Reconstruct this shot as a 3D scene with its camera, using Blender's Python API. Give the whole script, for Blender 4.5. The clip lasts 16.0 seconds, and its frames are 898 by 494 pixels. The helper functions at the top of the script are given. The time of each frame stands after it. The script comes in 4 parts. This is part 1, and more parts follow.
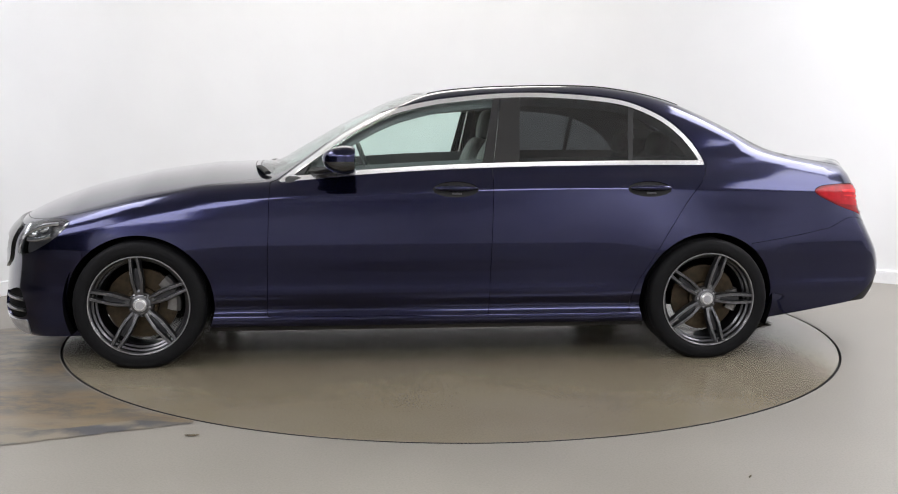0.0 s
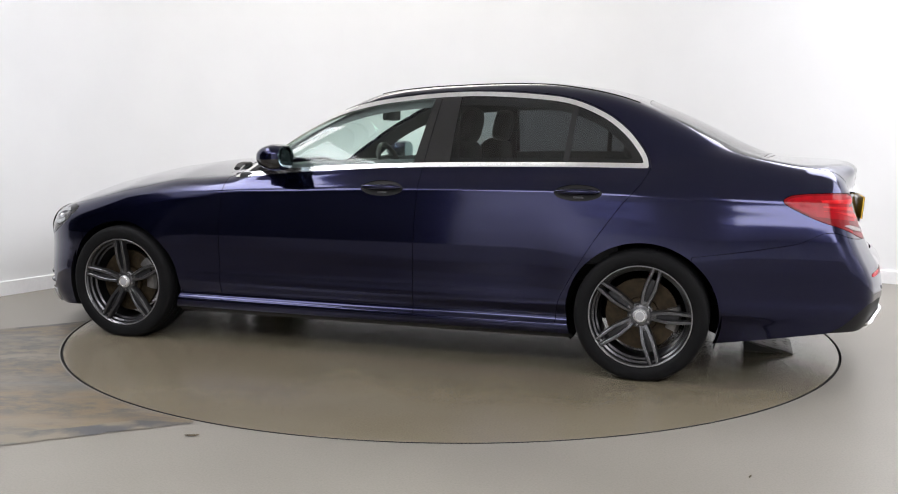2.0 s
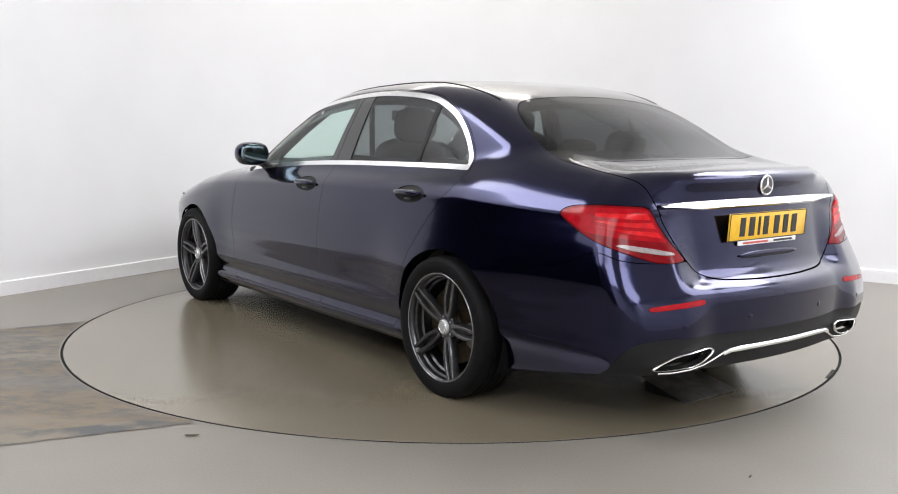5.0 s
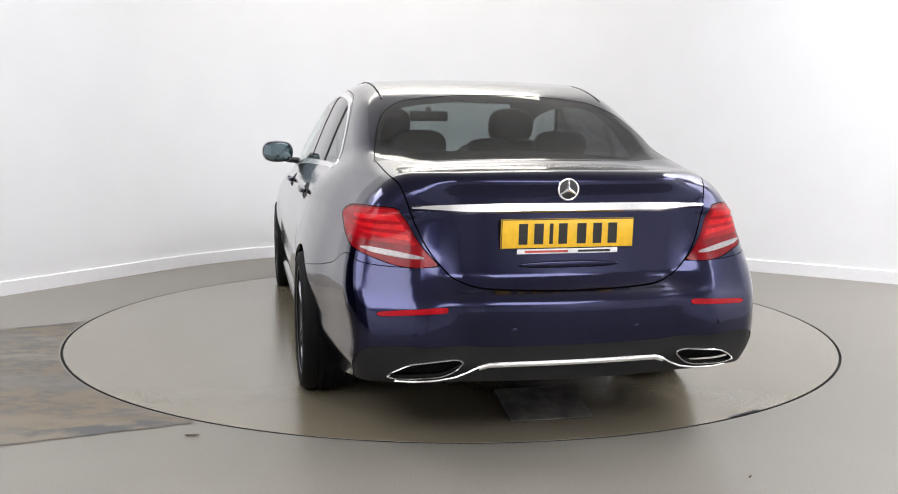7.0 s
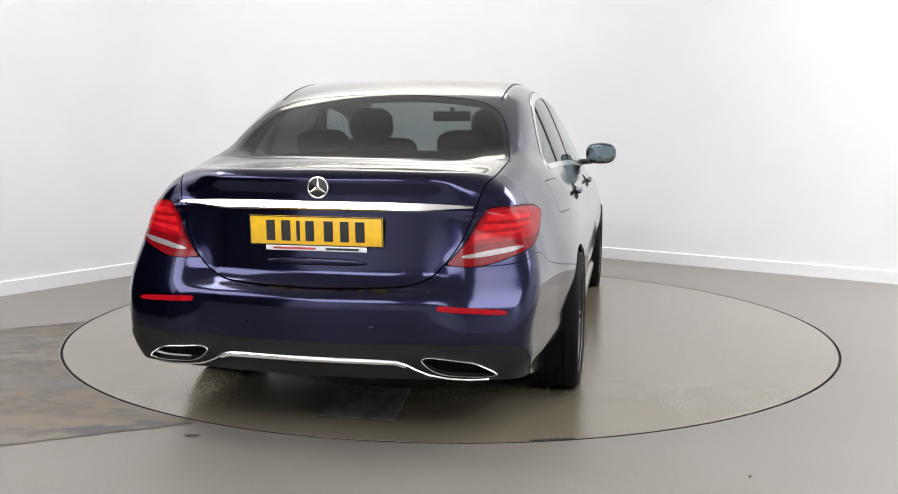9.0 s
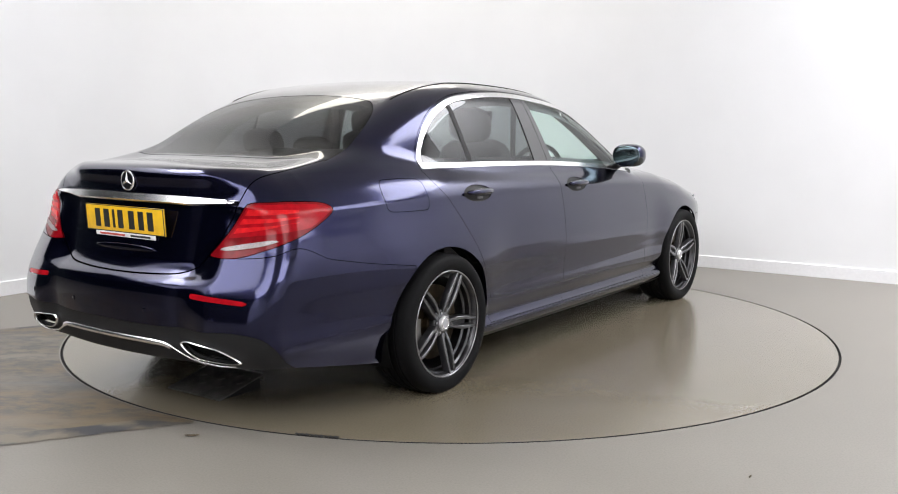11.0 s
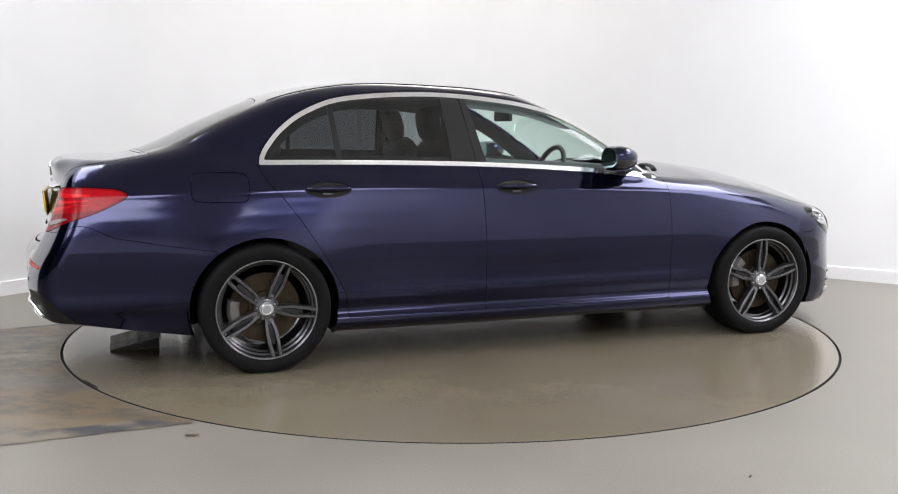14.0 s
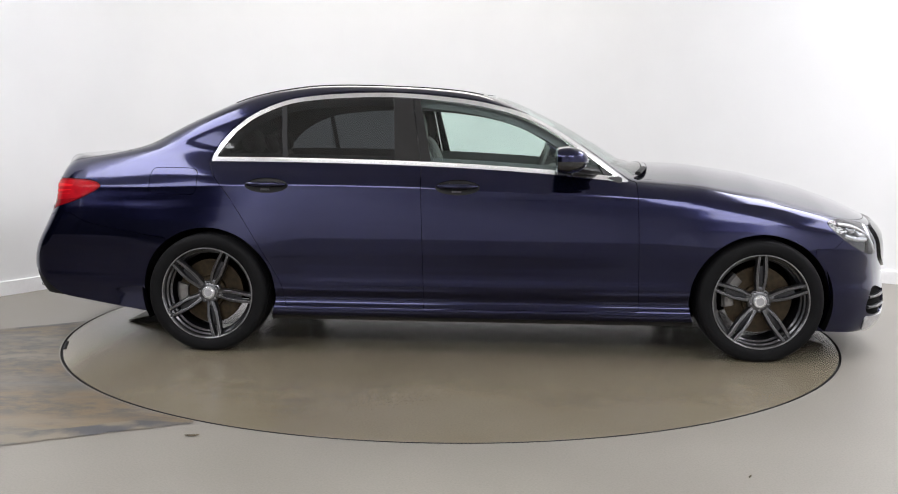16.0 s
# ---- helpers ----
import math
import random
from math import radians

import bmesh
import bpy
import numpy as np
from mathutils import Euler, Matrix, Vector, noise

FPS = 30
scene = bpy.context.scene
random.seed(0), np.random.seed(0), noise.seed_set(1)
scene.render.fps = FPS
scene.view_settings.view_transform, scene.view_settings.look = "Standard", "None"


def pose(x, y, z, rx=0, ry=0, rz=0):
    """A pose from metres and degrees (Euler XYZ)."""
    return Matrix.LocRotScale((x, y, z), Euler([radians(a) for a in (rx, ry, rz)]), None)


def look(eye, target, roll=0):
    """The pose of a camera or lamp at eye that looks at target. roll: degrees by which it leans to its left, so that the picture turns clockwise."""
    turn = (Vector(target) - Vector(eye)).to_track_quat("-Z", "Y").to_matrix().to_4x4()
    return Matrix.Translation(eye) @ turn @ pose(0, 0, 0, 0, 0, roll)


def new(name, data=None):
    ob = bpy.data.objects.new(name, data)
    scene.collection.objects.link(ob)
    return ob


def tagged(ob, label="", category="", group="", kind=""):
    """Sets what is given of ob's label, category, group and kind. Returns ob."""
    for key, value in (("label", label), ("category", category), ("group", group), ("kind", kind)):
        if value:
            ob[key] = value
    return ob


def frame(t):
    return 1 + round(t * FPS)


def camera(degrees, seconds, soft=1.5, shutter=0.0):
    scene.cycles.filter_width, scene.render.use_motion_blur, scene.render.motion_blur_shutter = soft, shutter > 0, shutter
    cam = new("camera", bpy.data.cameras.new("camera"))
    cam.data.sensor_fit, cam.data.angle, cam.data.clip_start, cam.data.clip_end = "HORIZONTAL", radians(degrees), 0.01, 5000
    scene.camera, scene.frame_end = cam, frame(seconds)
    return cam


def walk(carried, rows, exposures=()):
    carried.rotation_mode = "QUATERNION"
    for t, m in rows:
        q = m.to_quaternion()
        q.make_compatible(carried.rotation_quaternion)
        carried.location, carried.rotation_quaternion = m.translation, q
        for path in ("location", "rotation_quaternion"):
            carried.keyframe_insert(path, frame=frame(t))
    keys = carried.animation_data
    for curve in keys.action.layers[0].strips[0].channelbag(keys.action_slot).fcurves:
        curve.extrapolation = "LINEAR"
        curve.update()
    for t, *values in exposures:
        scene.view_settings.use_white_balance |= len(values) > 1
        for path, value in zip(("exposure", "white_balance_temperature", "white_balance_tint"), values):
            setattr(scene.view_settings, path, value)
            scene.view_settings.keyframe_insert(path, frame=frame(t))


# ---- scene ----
# ---- camera: fixed on a stand, looking at the turntable ----
cam = camera(51.34, 16.0, soft=1.0)
EYE = Vector((0.0, -5.754, 1.213))
AIM = EYE + Vector((-0.00243, 0.99195, -0.12663))
walk(cam, [(0.0, look(EYE, AIM, 0.37)), (16.0, look(EYE, AIM, 0.37))])

# ---- world and light ----
world = bpy.data.worlds.new("world")
scene.world = world
world.use_nodes = True
world.node_tree.nodes["Background"].inputs[0].default_value = (0.9, 0.95, 1.0, 1)
world.node_tree.nodes["Background"].inputs[1].default_value = 0.3
scene.view_settings.exposure = 0.0


def area_lamp(name, eye, target, sx, sy, watts, color):
    d = bpy.data.lights.new(name, "AREA")
    d.shape, d.size, d.size_y, d.energy, d.color = "RECTANGLE", sx, sy, watts, color
    ob = new(name, d)
    ob.matrix_world = look(eye, target)
    return ob


WHITE_LAMP, WARM_LAMP = (0.985, 0.985, 1.03), (1.0, 0.95, 0.84)
for lx, ly, sx, sy, watts, tint in ((-5.2, -4.4, 3.2, 2.5, 105, WHITE_LAMP), (-4.0, -0.9, 2.2, 2.2, 100, WHITE_LAMP), (-0.7, 3.1, 3.8, 1.5, 50, WARM_LAMP), (4.1, 0.35, 2.2, 2.2, 105, WHITE_LAMP),
                                    (6.0, -2.2, 3.2, 2.5, 115, WHITE_LAMP), (-2.6, -7.2, 3.2, 2.5, 130, WHITE_LAMP), (2.8, -7.2, 3.2, 2.5, 140, WHITE_LAMP)):
    tagged(area_lamp("ceiling_lamp", (lx, ly, 4.12), (lx, ly + 0.001, 0), sx, sy, watts * 1.74, tint),
           "white ceiling light panel lighting the booth", "lamp", "ceiling lights")


# ---- materials ----
def material(name):
    m = bpy.data.materials.new(name)
    m.use_nodes = True
    nt = m.node_tree
    return m, nt, nt.nodes["Principled BSDF"]


def node(nt, kind, **values):
    n = nt.nodes.new(kind)
    for k, v in values.items():
        n.inputs[k.replace("_", " ")].default_value = v
    return n


def noise_mix(nt, bsdf, a, b, scale, detail=6.0, lo=0.35, hi=0.65, socket="Base Color", coords="Object"):
    tc = nt.nodes.new("ShaderNodeTexCoord")
    n = node(nt, "ShaderNodeTexNoise", Scale=scale, Detail=detail)
    r = nt.nodes.new("ShaderNodeValToRGB")
    r.color_ramp.elements[0].position, r.color_ramp.elements[1].position = lo, hi
    r.color_ramp.elements[0].color, r.color_ramp.elements[1].color = (*a, 1), (*b, 1)
    nt.links.new(tc.outputs[coords], n.inputs["Vector"])
    nt.links.new(n.outputs["Fac"], r.inputs["Fac"])
    if socket:
        nt.links.new(r.outputs["Color"], bsdf.inputs[socket])
    return tc, n, r


def bump(nt, bsdf, source, strength, distance=0.002):
    b = node(nt, "ShaderNodeBump", Strength=strength, Distance=distance)
    nt.links.new(source, b.inputs["Height"])
    nt.links.new(b.outputs["Normal"], bsdf.inputs["Normal"])


def simple(name, color, rough=0.5, metal=0.0, coat=0.0, vary=0.12, scale=40.0, grain=0.0, spec=0.5):
    m, nt, b = material(name)
    b.inputs["Roughness"].default_value, b.inputs["Metallic"].default_value = rough, metal
    b.inputs["Coat Weight"].default_value, b.inputs["Coat Roughness"].default_value = coat, 0.03
    b.inputs["Specular IOR Level"].default_value = spec
    lo, hi = [c * (1 - vary) for c in color], [min(1, c * (1 + vary)) for c in color]
    _, n, _ = noise_mix(nt, b, lo, hi, scale)
    if grain:
        bump(nt, b, n.outputs["Fac"], grain)
    return m


def glass(name, tint, gloss_rough=0.025, ior=1.5):
    m = bpy.data.materials.new(name)
    m.use_nodes = True
    nt = m.node_tree
    nt.nodes.remove(nt.nodes["Principled BSDF"])
    t = node(nt, "ShaderNodeBsdfTransparent", Color=(*tint, 1))
    g = node(nt, "ShaderNodeBsdfGlossy", Color=(1, 1, 1, 1), Roughness=gloss_rough)
    w = nt.nodes.new("ShaderNodeLayerWeight")
    w.inputs["Blend"].default_value = 0.5
    p5 = nt.nodes.new("ShaderNodeMath")
    p5.operation = "POWER"
    p5.inputs[1].default_value = 5.0
    nt.links.new(w.outputs["Facing"], p5.inputs[0])
    f = node(nt, "ShaderNodeMapRange", To_Min=((ior - 1) / (ior + 1)) ** 2 * 1.15, To_Max=1.0)
    nt.links.new(p5.outputs[0], f.inputs["Value"])
    x = nt.nodes.new("ShaderNodeMixShader")
    nt.links.new(f.outputs[0], x.inputs[0])
    nt.links.new(t.outputs[0], x.inputs[1])
    nt.links.new(g.outputs[0], x.inputs[2])
    nt.links.new(x.outputs[0], nt.nodes["Material Output"].inputs[0])
    return m


def paint_material():
    m, nt, b = material("metallic_navy_paint")
    b.inputs["Metallic"].default_value, b.inputs["Roughness"].default_value = 0.93, 0.15
    b.inputs["Coat Weight"].default_value, b.inputs["Coat Roughness"].default_value, b.inputs["Coat IOR"].default_value = 1.0, 0.085, 1.34
    b.inputs["Specular IOR Level"].default_value = 0.1
    noise_mix(nt, b, (0.0054, 0.0060, 0.0260), (0.0116, 0.0127, 0.0490), 900.0, 2.0)
    tc = nt.nodes.new("ShaderNodeTexCoord")
    peel = node(nt, "ShaderNodeTexNoise", Scale=160.0, Detail=2.0)
    nt.links.new(tc.outputs["Object"], peel.inputs["Vector"])
    bp = node(nt, "ShaderNodeBump", Strength=0.012, Distance=0.001)
    nt.links.new(peel.outputs["Fac"], bp.inputs["Height"])
    nt.links.new(bp.outputs["Normal"], b.inputs["Coat Normal"])
    return m


def floor_material(name, base, worn, rough, coat=0.0):
    m, nt, b = material(name)
    tc, n, r = noise_mix(nt, b, base, worn, 1.1, 5.0, 0.2, 0.8)
    fine = node(nt, "ShaderNodeTexNoise", Scale=120.0, Detail=8.0)
    nt.links.new(tc.outputs["Object"], fine.inputs["Vector"])
    mx = nt.nodes.new("ShaderNodeMix")
    mx.data_type, mx.blend_type = "RGBA", "MULTIPLY"
    mx.inputs["Factor"].default_value = 0.35
    fr = nt.nodes.new("ShaderNodeValToRGB")
    fr.color_ramp.elements[0].color, fr.color_ramp.elements[1].color = (0.6, 0.6, 0.6, 1), (1, 1, 1, 1)
    fr.color_ramp.elements[0].position, fr.color_ramp.elements[1].position = 0.3, 0.6
    nt.links.new(fine.outputs["Fac"], fr.inputs["Fac"])
    nt.links.new(r.outputs["Color"], mx.inputs["A"])
    nt.links.new(fr.outputs["Color"], mx.inputs["B"])
    nt.links.new(mx.outputs["Result"], b.inputs["Base Color"])
    rr = node(nt, "ShaderNodeMapRange", To_Min=rough - 0.03, To_Max=rough + 0.07)
    nt.links.new(n.outputs["Fac"], rr.inputs["Value"])
    nt.links.new(rr.outputs[0], b.inputs["Roughness"])
    bump(nt, b, fine.outputs["Fac"], 0.012, 0.001)
    b.inputs["Coat Weight"].default_value, b.inputs["Coat Roughness"].default_value = coat, 0.19
    return m


PAINT = paint_material()
CHROME = simple("polished_chrome", (0.95, 0.95, 0.95), 0.22, 1.0, vary=0.03)
BLACK_GLOSS = simple("black_gloss_trim", (0.006, 0.006, 0.007), 0.12, 0.0, 0.6)
BLACK_PLASTIC = simple("black_plastic", (0.008, 0.008, 0.0085), 0.55, grain=0.1, scale=600.0, spec=0.3)
RUBBER = simple("tyre_rubber", (0.006, 0.006, 0.0065), 0.62, grain=0.15, scale=300.0, spec=0.09)
# black of the underbody, also the shade painted into deep openings
DARK_VOID = simple("underbody_black_and_recess_shade", (0.005, 0.005, 0.005), 0.9, spec=0.08)
RIM_GREY = simple("dark_grey_alloy", (0.095, 0.096, 0.102), 0.28, 0.9, 0.5)
# bright metal of the bolts, also the highlights drawn on the spoke edges
RIM_BRIGHT = simple("bright_alloy_and_glint", (0.30, 0.30, 0.31), 0.3, 1.0)
RIM_LIP = simple("worn_rim_edge", (0.25, 0.25, 0.255), 0.32, 0.9)
DISC_STEEL = simple("worn_brake_disc", (0.032, 0.022, 0.011), 0.5, 0.7, vary=0.35)
CALIPER = simple("silver_caliper", (0.15, 0.145, 0.14), 0.45, 0.7)
GLASS_CLEAR = glass("green_tinted_glass", (0.81, 0.925, 0.885))
GLASS_DARK = glass("privacy_glass", (0.21, 0.225, 0.235))
GLASS_LAMP = glass("clear_lamp_lens", (0.92, 0.93, 0.94))
WALL_WHITE = simple("white_painted_wall", (0.82, 0.825, 0.83), 0.55, vary=0.012, scale=2.0)
BACK_WALL = simple("white_wall", (0.82, 0.82, 0.825), 0.7, vary=0.1, scale=2.0)
# for added walls out of view: dark colour that only shapes the paint's reflections
DARK_REFLECTED_WALL = simple("dark_reflected_wall", (0.035, 0.035, 0.037), 0.7, vary=0.2, scale=2.0)
# near-black base colour stands for the missing light in the lobby
LOBBY_SHADE = simple("lobby_shade", (0.03, 0.05, 0.052), 0.8, vary=0.2, scale=2.0)
BASEBOARD = simple("white_gloss_skirting", (0.85, 0.85, 0.86), 0.3, vary=0.02)
CEILING_WHITE = simple("white_ceiling", (0.84, 0.84, 0.84), 0.7, vary=0.02, scale=3.0)
FLOOR_GREY = floor_material("grey_painted_concrete", (0.192, 0.177, 0.152), (0.243, 0.226, 0.197), 0.40)
TABLE_GREY = floor_material("turntable_concrete", (0.166, 0.140, 0.094), (0.211, 0.184, 0.134), 0.22, 0.5)
GAP_BLACK = simple("black_joint", (0.008, 0.008, 0.008), 0.7)


# ---- mesh helpers ----
def link_bm(name, bm, mat, parent=None, label="", smooth=True):
    me = bpy.data.meshes.new(name)
    bmesh.ops.recalc_face_normals(bm, faces=bm.faces)
    bm.to_mesh(me)
    bm.free()
    me.materials.append(mat)
    if smooth:
        me.shade_smooth()
        me.set_sharp_from_angle(angle=radians(40))
    ob = new(name, me)
    if parent:
        ob.parent = parent
    if label:
        tagged(ob, label)
    return ob


def part(name, bm, mat, parent, label="", smooth=True):
    return link_bm(name, bm, mat, parent, label, smooth)


def from_arrays(name, verts, faces, mat, parent=None, label="", normals=None):
    me = bpy.data.meshes.new(name)
    me.from_pydata(np.asarray(verts).tolist(), [], [list(map(int, f)) for f in faces])
    me.materials.append(mat)
    me.shade_smooth()
    if normals is not None:
        me.normals_split_custom_set_from_vertices(np.asarray(normals).tolist())
    ob = new(name, me)
    if parent:
        ob.parent = parent
    if label:
        tagged(ob, label)
    return ob


def add_box(bm, cx, cy, cz, sx, sy, sz, bevel=0.0, m=None):
    mat = Matrix.Translation((cx, cy, cz)) @ Matrix.Diagonal((sx, sy, sz, 1))
    if m is not None:
        mat = m @ mat
    made = bmesh.ops.create_cube(bm, size=1.0, matrix=mat)
    if bevel:
        edges = list({e for v in made["verts"] for e in v.link_edges})
        bmesh.ops.bevel(bm, geom=edges, offset=bevel, segments=2, affect="EDGES", profile=0.5)
    return bm


def box(cx, cy, cz, sx, sy, sz, bevel=0.0):
    return add_box(bmesh.new(), cx, cy, cz, sx, sy, sz, bevel)


def lathe(profile, segments, axis="y"):
    """A turned solid: profile of (radius, along)."""
    bm = bmesh.new()
    rings = []
    for r, h in profile:
        ring = []
        for i in range(segments):
            a = 2 * math.pi * i / segments
            p = (r * math.cos(a), h, r * math.sin(a)) if axis == "y" else (r * math.cos(a), r * math.sin(a), h)
            ring.append(bm.verts.new(p))
        rings.append(ring)
    for a, b in zip(rings, rings[1:]):
        for i in range(segments):
            j = (i + 1) % segments
            bm.faces.new((a[i], a[j], b[j], b[i]))
    return bm


def tube(points, rx, ry=None, segments=8, up=(0, 0, 1), closed=False, bm=None):
    """A swept bar with an oval section along points."""
    ry = ry or rx
    bm = bm or bmesh.new()
    pts = [Vector(p) for p in points]
    rings = []
    n = len(pts)
    for i, p in enumerate(pts):
        a = pts[i - 1] if (i or closed) else p
        b = pts[(i + 1) % n] if (i < n - 1 or closed) else p
        t = (b - a).normalized()
        s = t.cross(Vector(up))
        s = s.normalized() if s.length > 1e-5 else Vector((1, 0, 0))
        u = s.cross(t).normalized()
        rings.append([bm.verts.new(p + s * rx * math.cos(2 * math.pi * k / segments) + u * ry * math.sin(2 * math.pi * k / segments)) for k in range(segments)])
    for i in range(n if closed else n - 1):
        a, b = rings[i], rings[(i + 1) % n]
        for k in range(segments):
            j = (k + 1) % segments
            bm.faces.new((a[k], a[j], b[j], b[k]))
    if not closed:
        bm.faces.new(rings[0])
        bm.faces.new(rings[-1])
    return bm


# ---- the booth ----
WALL_L, WALL_R = Vector((0.5224, 0.8527)), Vector((0.8295, -0.5584))
CORNER = Vector((-0.895, 4.598))


DOOR_NEAR, DOOR_FAR, DOOR_TOP = 5.9, 10.6, 3.1


def booth_outline():
    """Plan of the inner wall: from the left end, round the curved corner, to the right end."""
    tl, r = 2.95, 2.95
    a, b = CORNER - WALL_L * tl, CORNER + WALL_R * tl
    pts = [CORNER - WALL_L * DOOR_NEAR]
    for i in range(33):
        s = i / 32
        k = 0.5523
        p1, p2 = a + WALL_L * tl * k, b - WALL_R * tl * k
        pts.append((1 - s) ** 3 * a + 3 * (1 - s) ** 2 * s * p1 + 3 * (1 - s) * s * s * p2 + s ** 3 * b)
    pts.append(CORNER + WALL_R * 11.5)
    return pts


def offset_plan(pts, d):
    out = []
    for i, p in enumerate(pts):
        t = (pts[min(i + 1, len(pts) - 1)] - pts[max(i - 1, 0)]).normalized()
        out.append(p + Vector((-t.y, t.x)) * d)
    return out


def strip_wall(name, pts, d0, d1, z0, z1, mat, top_round=0.0):
    bm = bmesh.new()
    inner, outer = offset_plan(pts, d0), offset_plan(pts, d1)
    rows = [[bm.verts.new((p.x, p.y, z)) for p in line] for line, z in ((inner, z0), (inner, z1 - top_round), (offset_plan(pts, d0 + top_round), z1), (outer, z1), (outer, z0))]
    rows.append(rows[0])
    for a, b in zip(rows, rows[1:]):
        for i in range(len(pts) - 1):
            bm.faces.new((a[i], a[i + 1], b[i + 1], b[i]))
    return link_bm(name, bm, mat)


PLAN = booth_outline()
tagged(strip_wall("wall_north", PLAN, 0.0, 0.2, 0.0, 4.2, WALL_WHITE), "white painted booth wall with a curved corner", "wall", kind="structure")
tagged(strip_wall("baseboard", PLAN, -0.018, -0.002, 0.0, 0.105, BASEBOARD, 0.006), "white painted skirting board along the booth wall", "baseboard", kind="structure")
DOOR_A, DOOR_B, WEST = CORNER - WALL_L * DOOR_FAR, PLAN[0], CORNER - WALL_L * 13.0
tagged(strip_wall("wall_northwest", [WEST, DOOR_A], 0.0, 0.2, 0.0, 4.2, DARK_REFLECTED_WALL), "unseen wall beside the drive-in opening, coloured dark for the car's reflections", "wall", kind="structure")
tagged(strip_wall("wall_lintel", [DOOR_A, DOOR_B], 0.0, 0.2, DOOR_TOP, 4.2, WALL_WHITE), "white painted wall over the drive-in opening", "wall", kind="structure")
# unseen lobby, coloured dark as unlit, so that the car reflects a dark opening
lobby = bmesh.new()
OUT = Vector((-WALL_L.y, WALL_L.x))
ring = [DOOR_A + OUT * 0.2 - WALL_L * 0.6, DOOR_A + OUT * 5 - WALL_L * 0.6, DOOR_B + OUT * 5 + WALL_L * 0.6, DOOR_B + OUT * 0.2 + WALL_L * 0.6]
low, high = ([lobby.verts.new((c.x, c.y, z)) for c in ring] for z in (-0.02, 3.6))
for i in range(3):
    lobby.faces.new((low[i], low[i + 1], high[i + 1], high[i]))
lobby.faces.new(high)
tagged(link_bm("wall_lobby", lobby, LOBBY_SHADE, smooth=False), "unseen lobby behind the drive-in opening, its lack of light put into the colour", "wall", kind="structure")
# added unseen stretch of dark wall that darkens what the flank reflects
SOUTHWEST = WEST - OUT * 3.3
tagged(strip_wall("wall_southwest", [SOUTHWEST, WEST], 0.0, 0.2, 0.0, 4.2, DARK_REFLECTED_WALL), "unseen wall behind the camera, coloured dark for the car's reflections", "wall", kind="structure")
for nm, p, q in (("wall_west", SOUTHWEST, WEST - OUT * 13.5), ("wall_east", PLAN[-1], PLAN[-1] - Vector((0.5584, 0.8295)) * 12.5)):
    line = [q, p] if nm == "wall_west" else [p, q]
    tagged(strip_wall(nm, line, 0.0, 0.2, 0.0, 4.2, BACK_WALL), "plain white wall closing the booth behind the camera", "wall", kind="structure")
tagged(link_bm("ceiling", box(0, -2.0, 4.3, 34, 34, 0.2), CEILING_WHITE), "plain white ceiling", "ceiling", kind="structure")

TABLE_R = 2.2565


def floor_mesh():
    bm = bmesh.new()
    seg = 180
    ring = [(TABLE_R + 0.0075, -0.05), (TABLE_R + 0.0075, -0.001), (TABLE_R + 0.0085, 0.0), (3.2, 0.0), (6.0, 0.0), (18.0, 0.0)]
    rows = [[bm.verts.new((r * math.cos(2 * math.pi * i / seg), r * math.sin(2 * math.pi * i / seg), z)) for i in range(seg)] for r, z in ring]
    for a, b in zip(rows, rows[1:]):
        for i in range(seg):
            j = (i + 1) % seg
            bm.faces.new((a[i], a[j], b[j], b[i]))
    return bm


tagged(link_bm("floor", floor_mesh(), FLOOR_GREY), "grey painted concrete floor, scuffed and slightly glossy", "floor", kind="structure")
tagged(link_bm("trim", lathe([(TABLE_R - 0.1, -0.06), (TABLE_R + 0.2, -0.06), (TABLE_R + 0.2, -0.052), (TABLE_R + 0.0072, -0.052), (TABLE_R + 0.0072, -0.0012), (TABLE_R + 0.0062, -0.0012), (TABLE_R + 0.0062, -0.012), (TABLE_R - 0.005, -0.012), (TABLE_R - 0.1, -0.055)], 180, "z"), GAP_BLACK), "dark joint round the turntable", "joint", kind="structure")
turntable = new("turntable")
tagged(turntable, "flush round turntable of smooth worn grey concrete in the floor", "turntable")
part("deck", lathe([(0.0001, 0.0), (1.0, 0.0), (TABLE_R - 0.0068, 0.0), (TABLE_R - 0.0064, -0.0006), (TABLE_R - 0.0064, -0.045), (0.0001, -0.045)], 180, "z"), TABLE_GREY, turntable)
# added black band hides the lit side of the deck in the joint
part("edge_band", lathe([(TABLE_R - 0.0062, -0.0007), (TABLE_R - 0.0052, -0.0010), (TABLE_R - 0.0052, -0.044), (TABLE_R - 0.0062, -0.045)], 180, "z"), GAP_BLACK, turntable, "black band added on the deck's side to keep the joint dark")

CHIP = bmesh.new()
for k in range(9):
    a0 = math.atan2(-0.80, -2.087) - 0.03 + 0.009 * k
    add_box(CHIP, (TABLE_R - 0.012) * math.cos(a0), (TABLE_R - 0.012) * math.sin(a0), 0.001, 0.010 + 0.004 * (k % 3), 0.022, 0.003, m=None)
part("edge_scuff", CHIP, GAP_BLACK, turntable, "dark scuff on the rim", smooth=False)

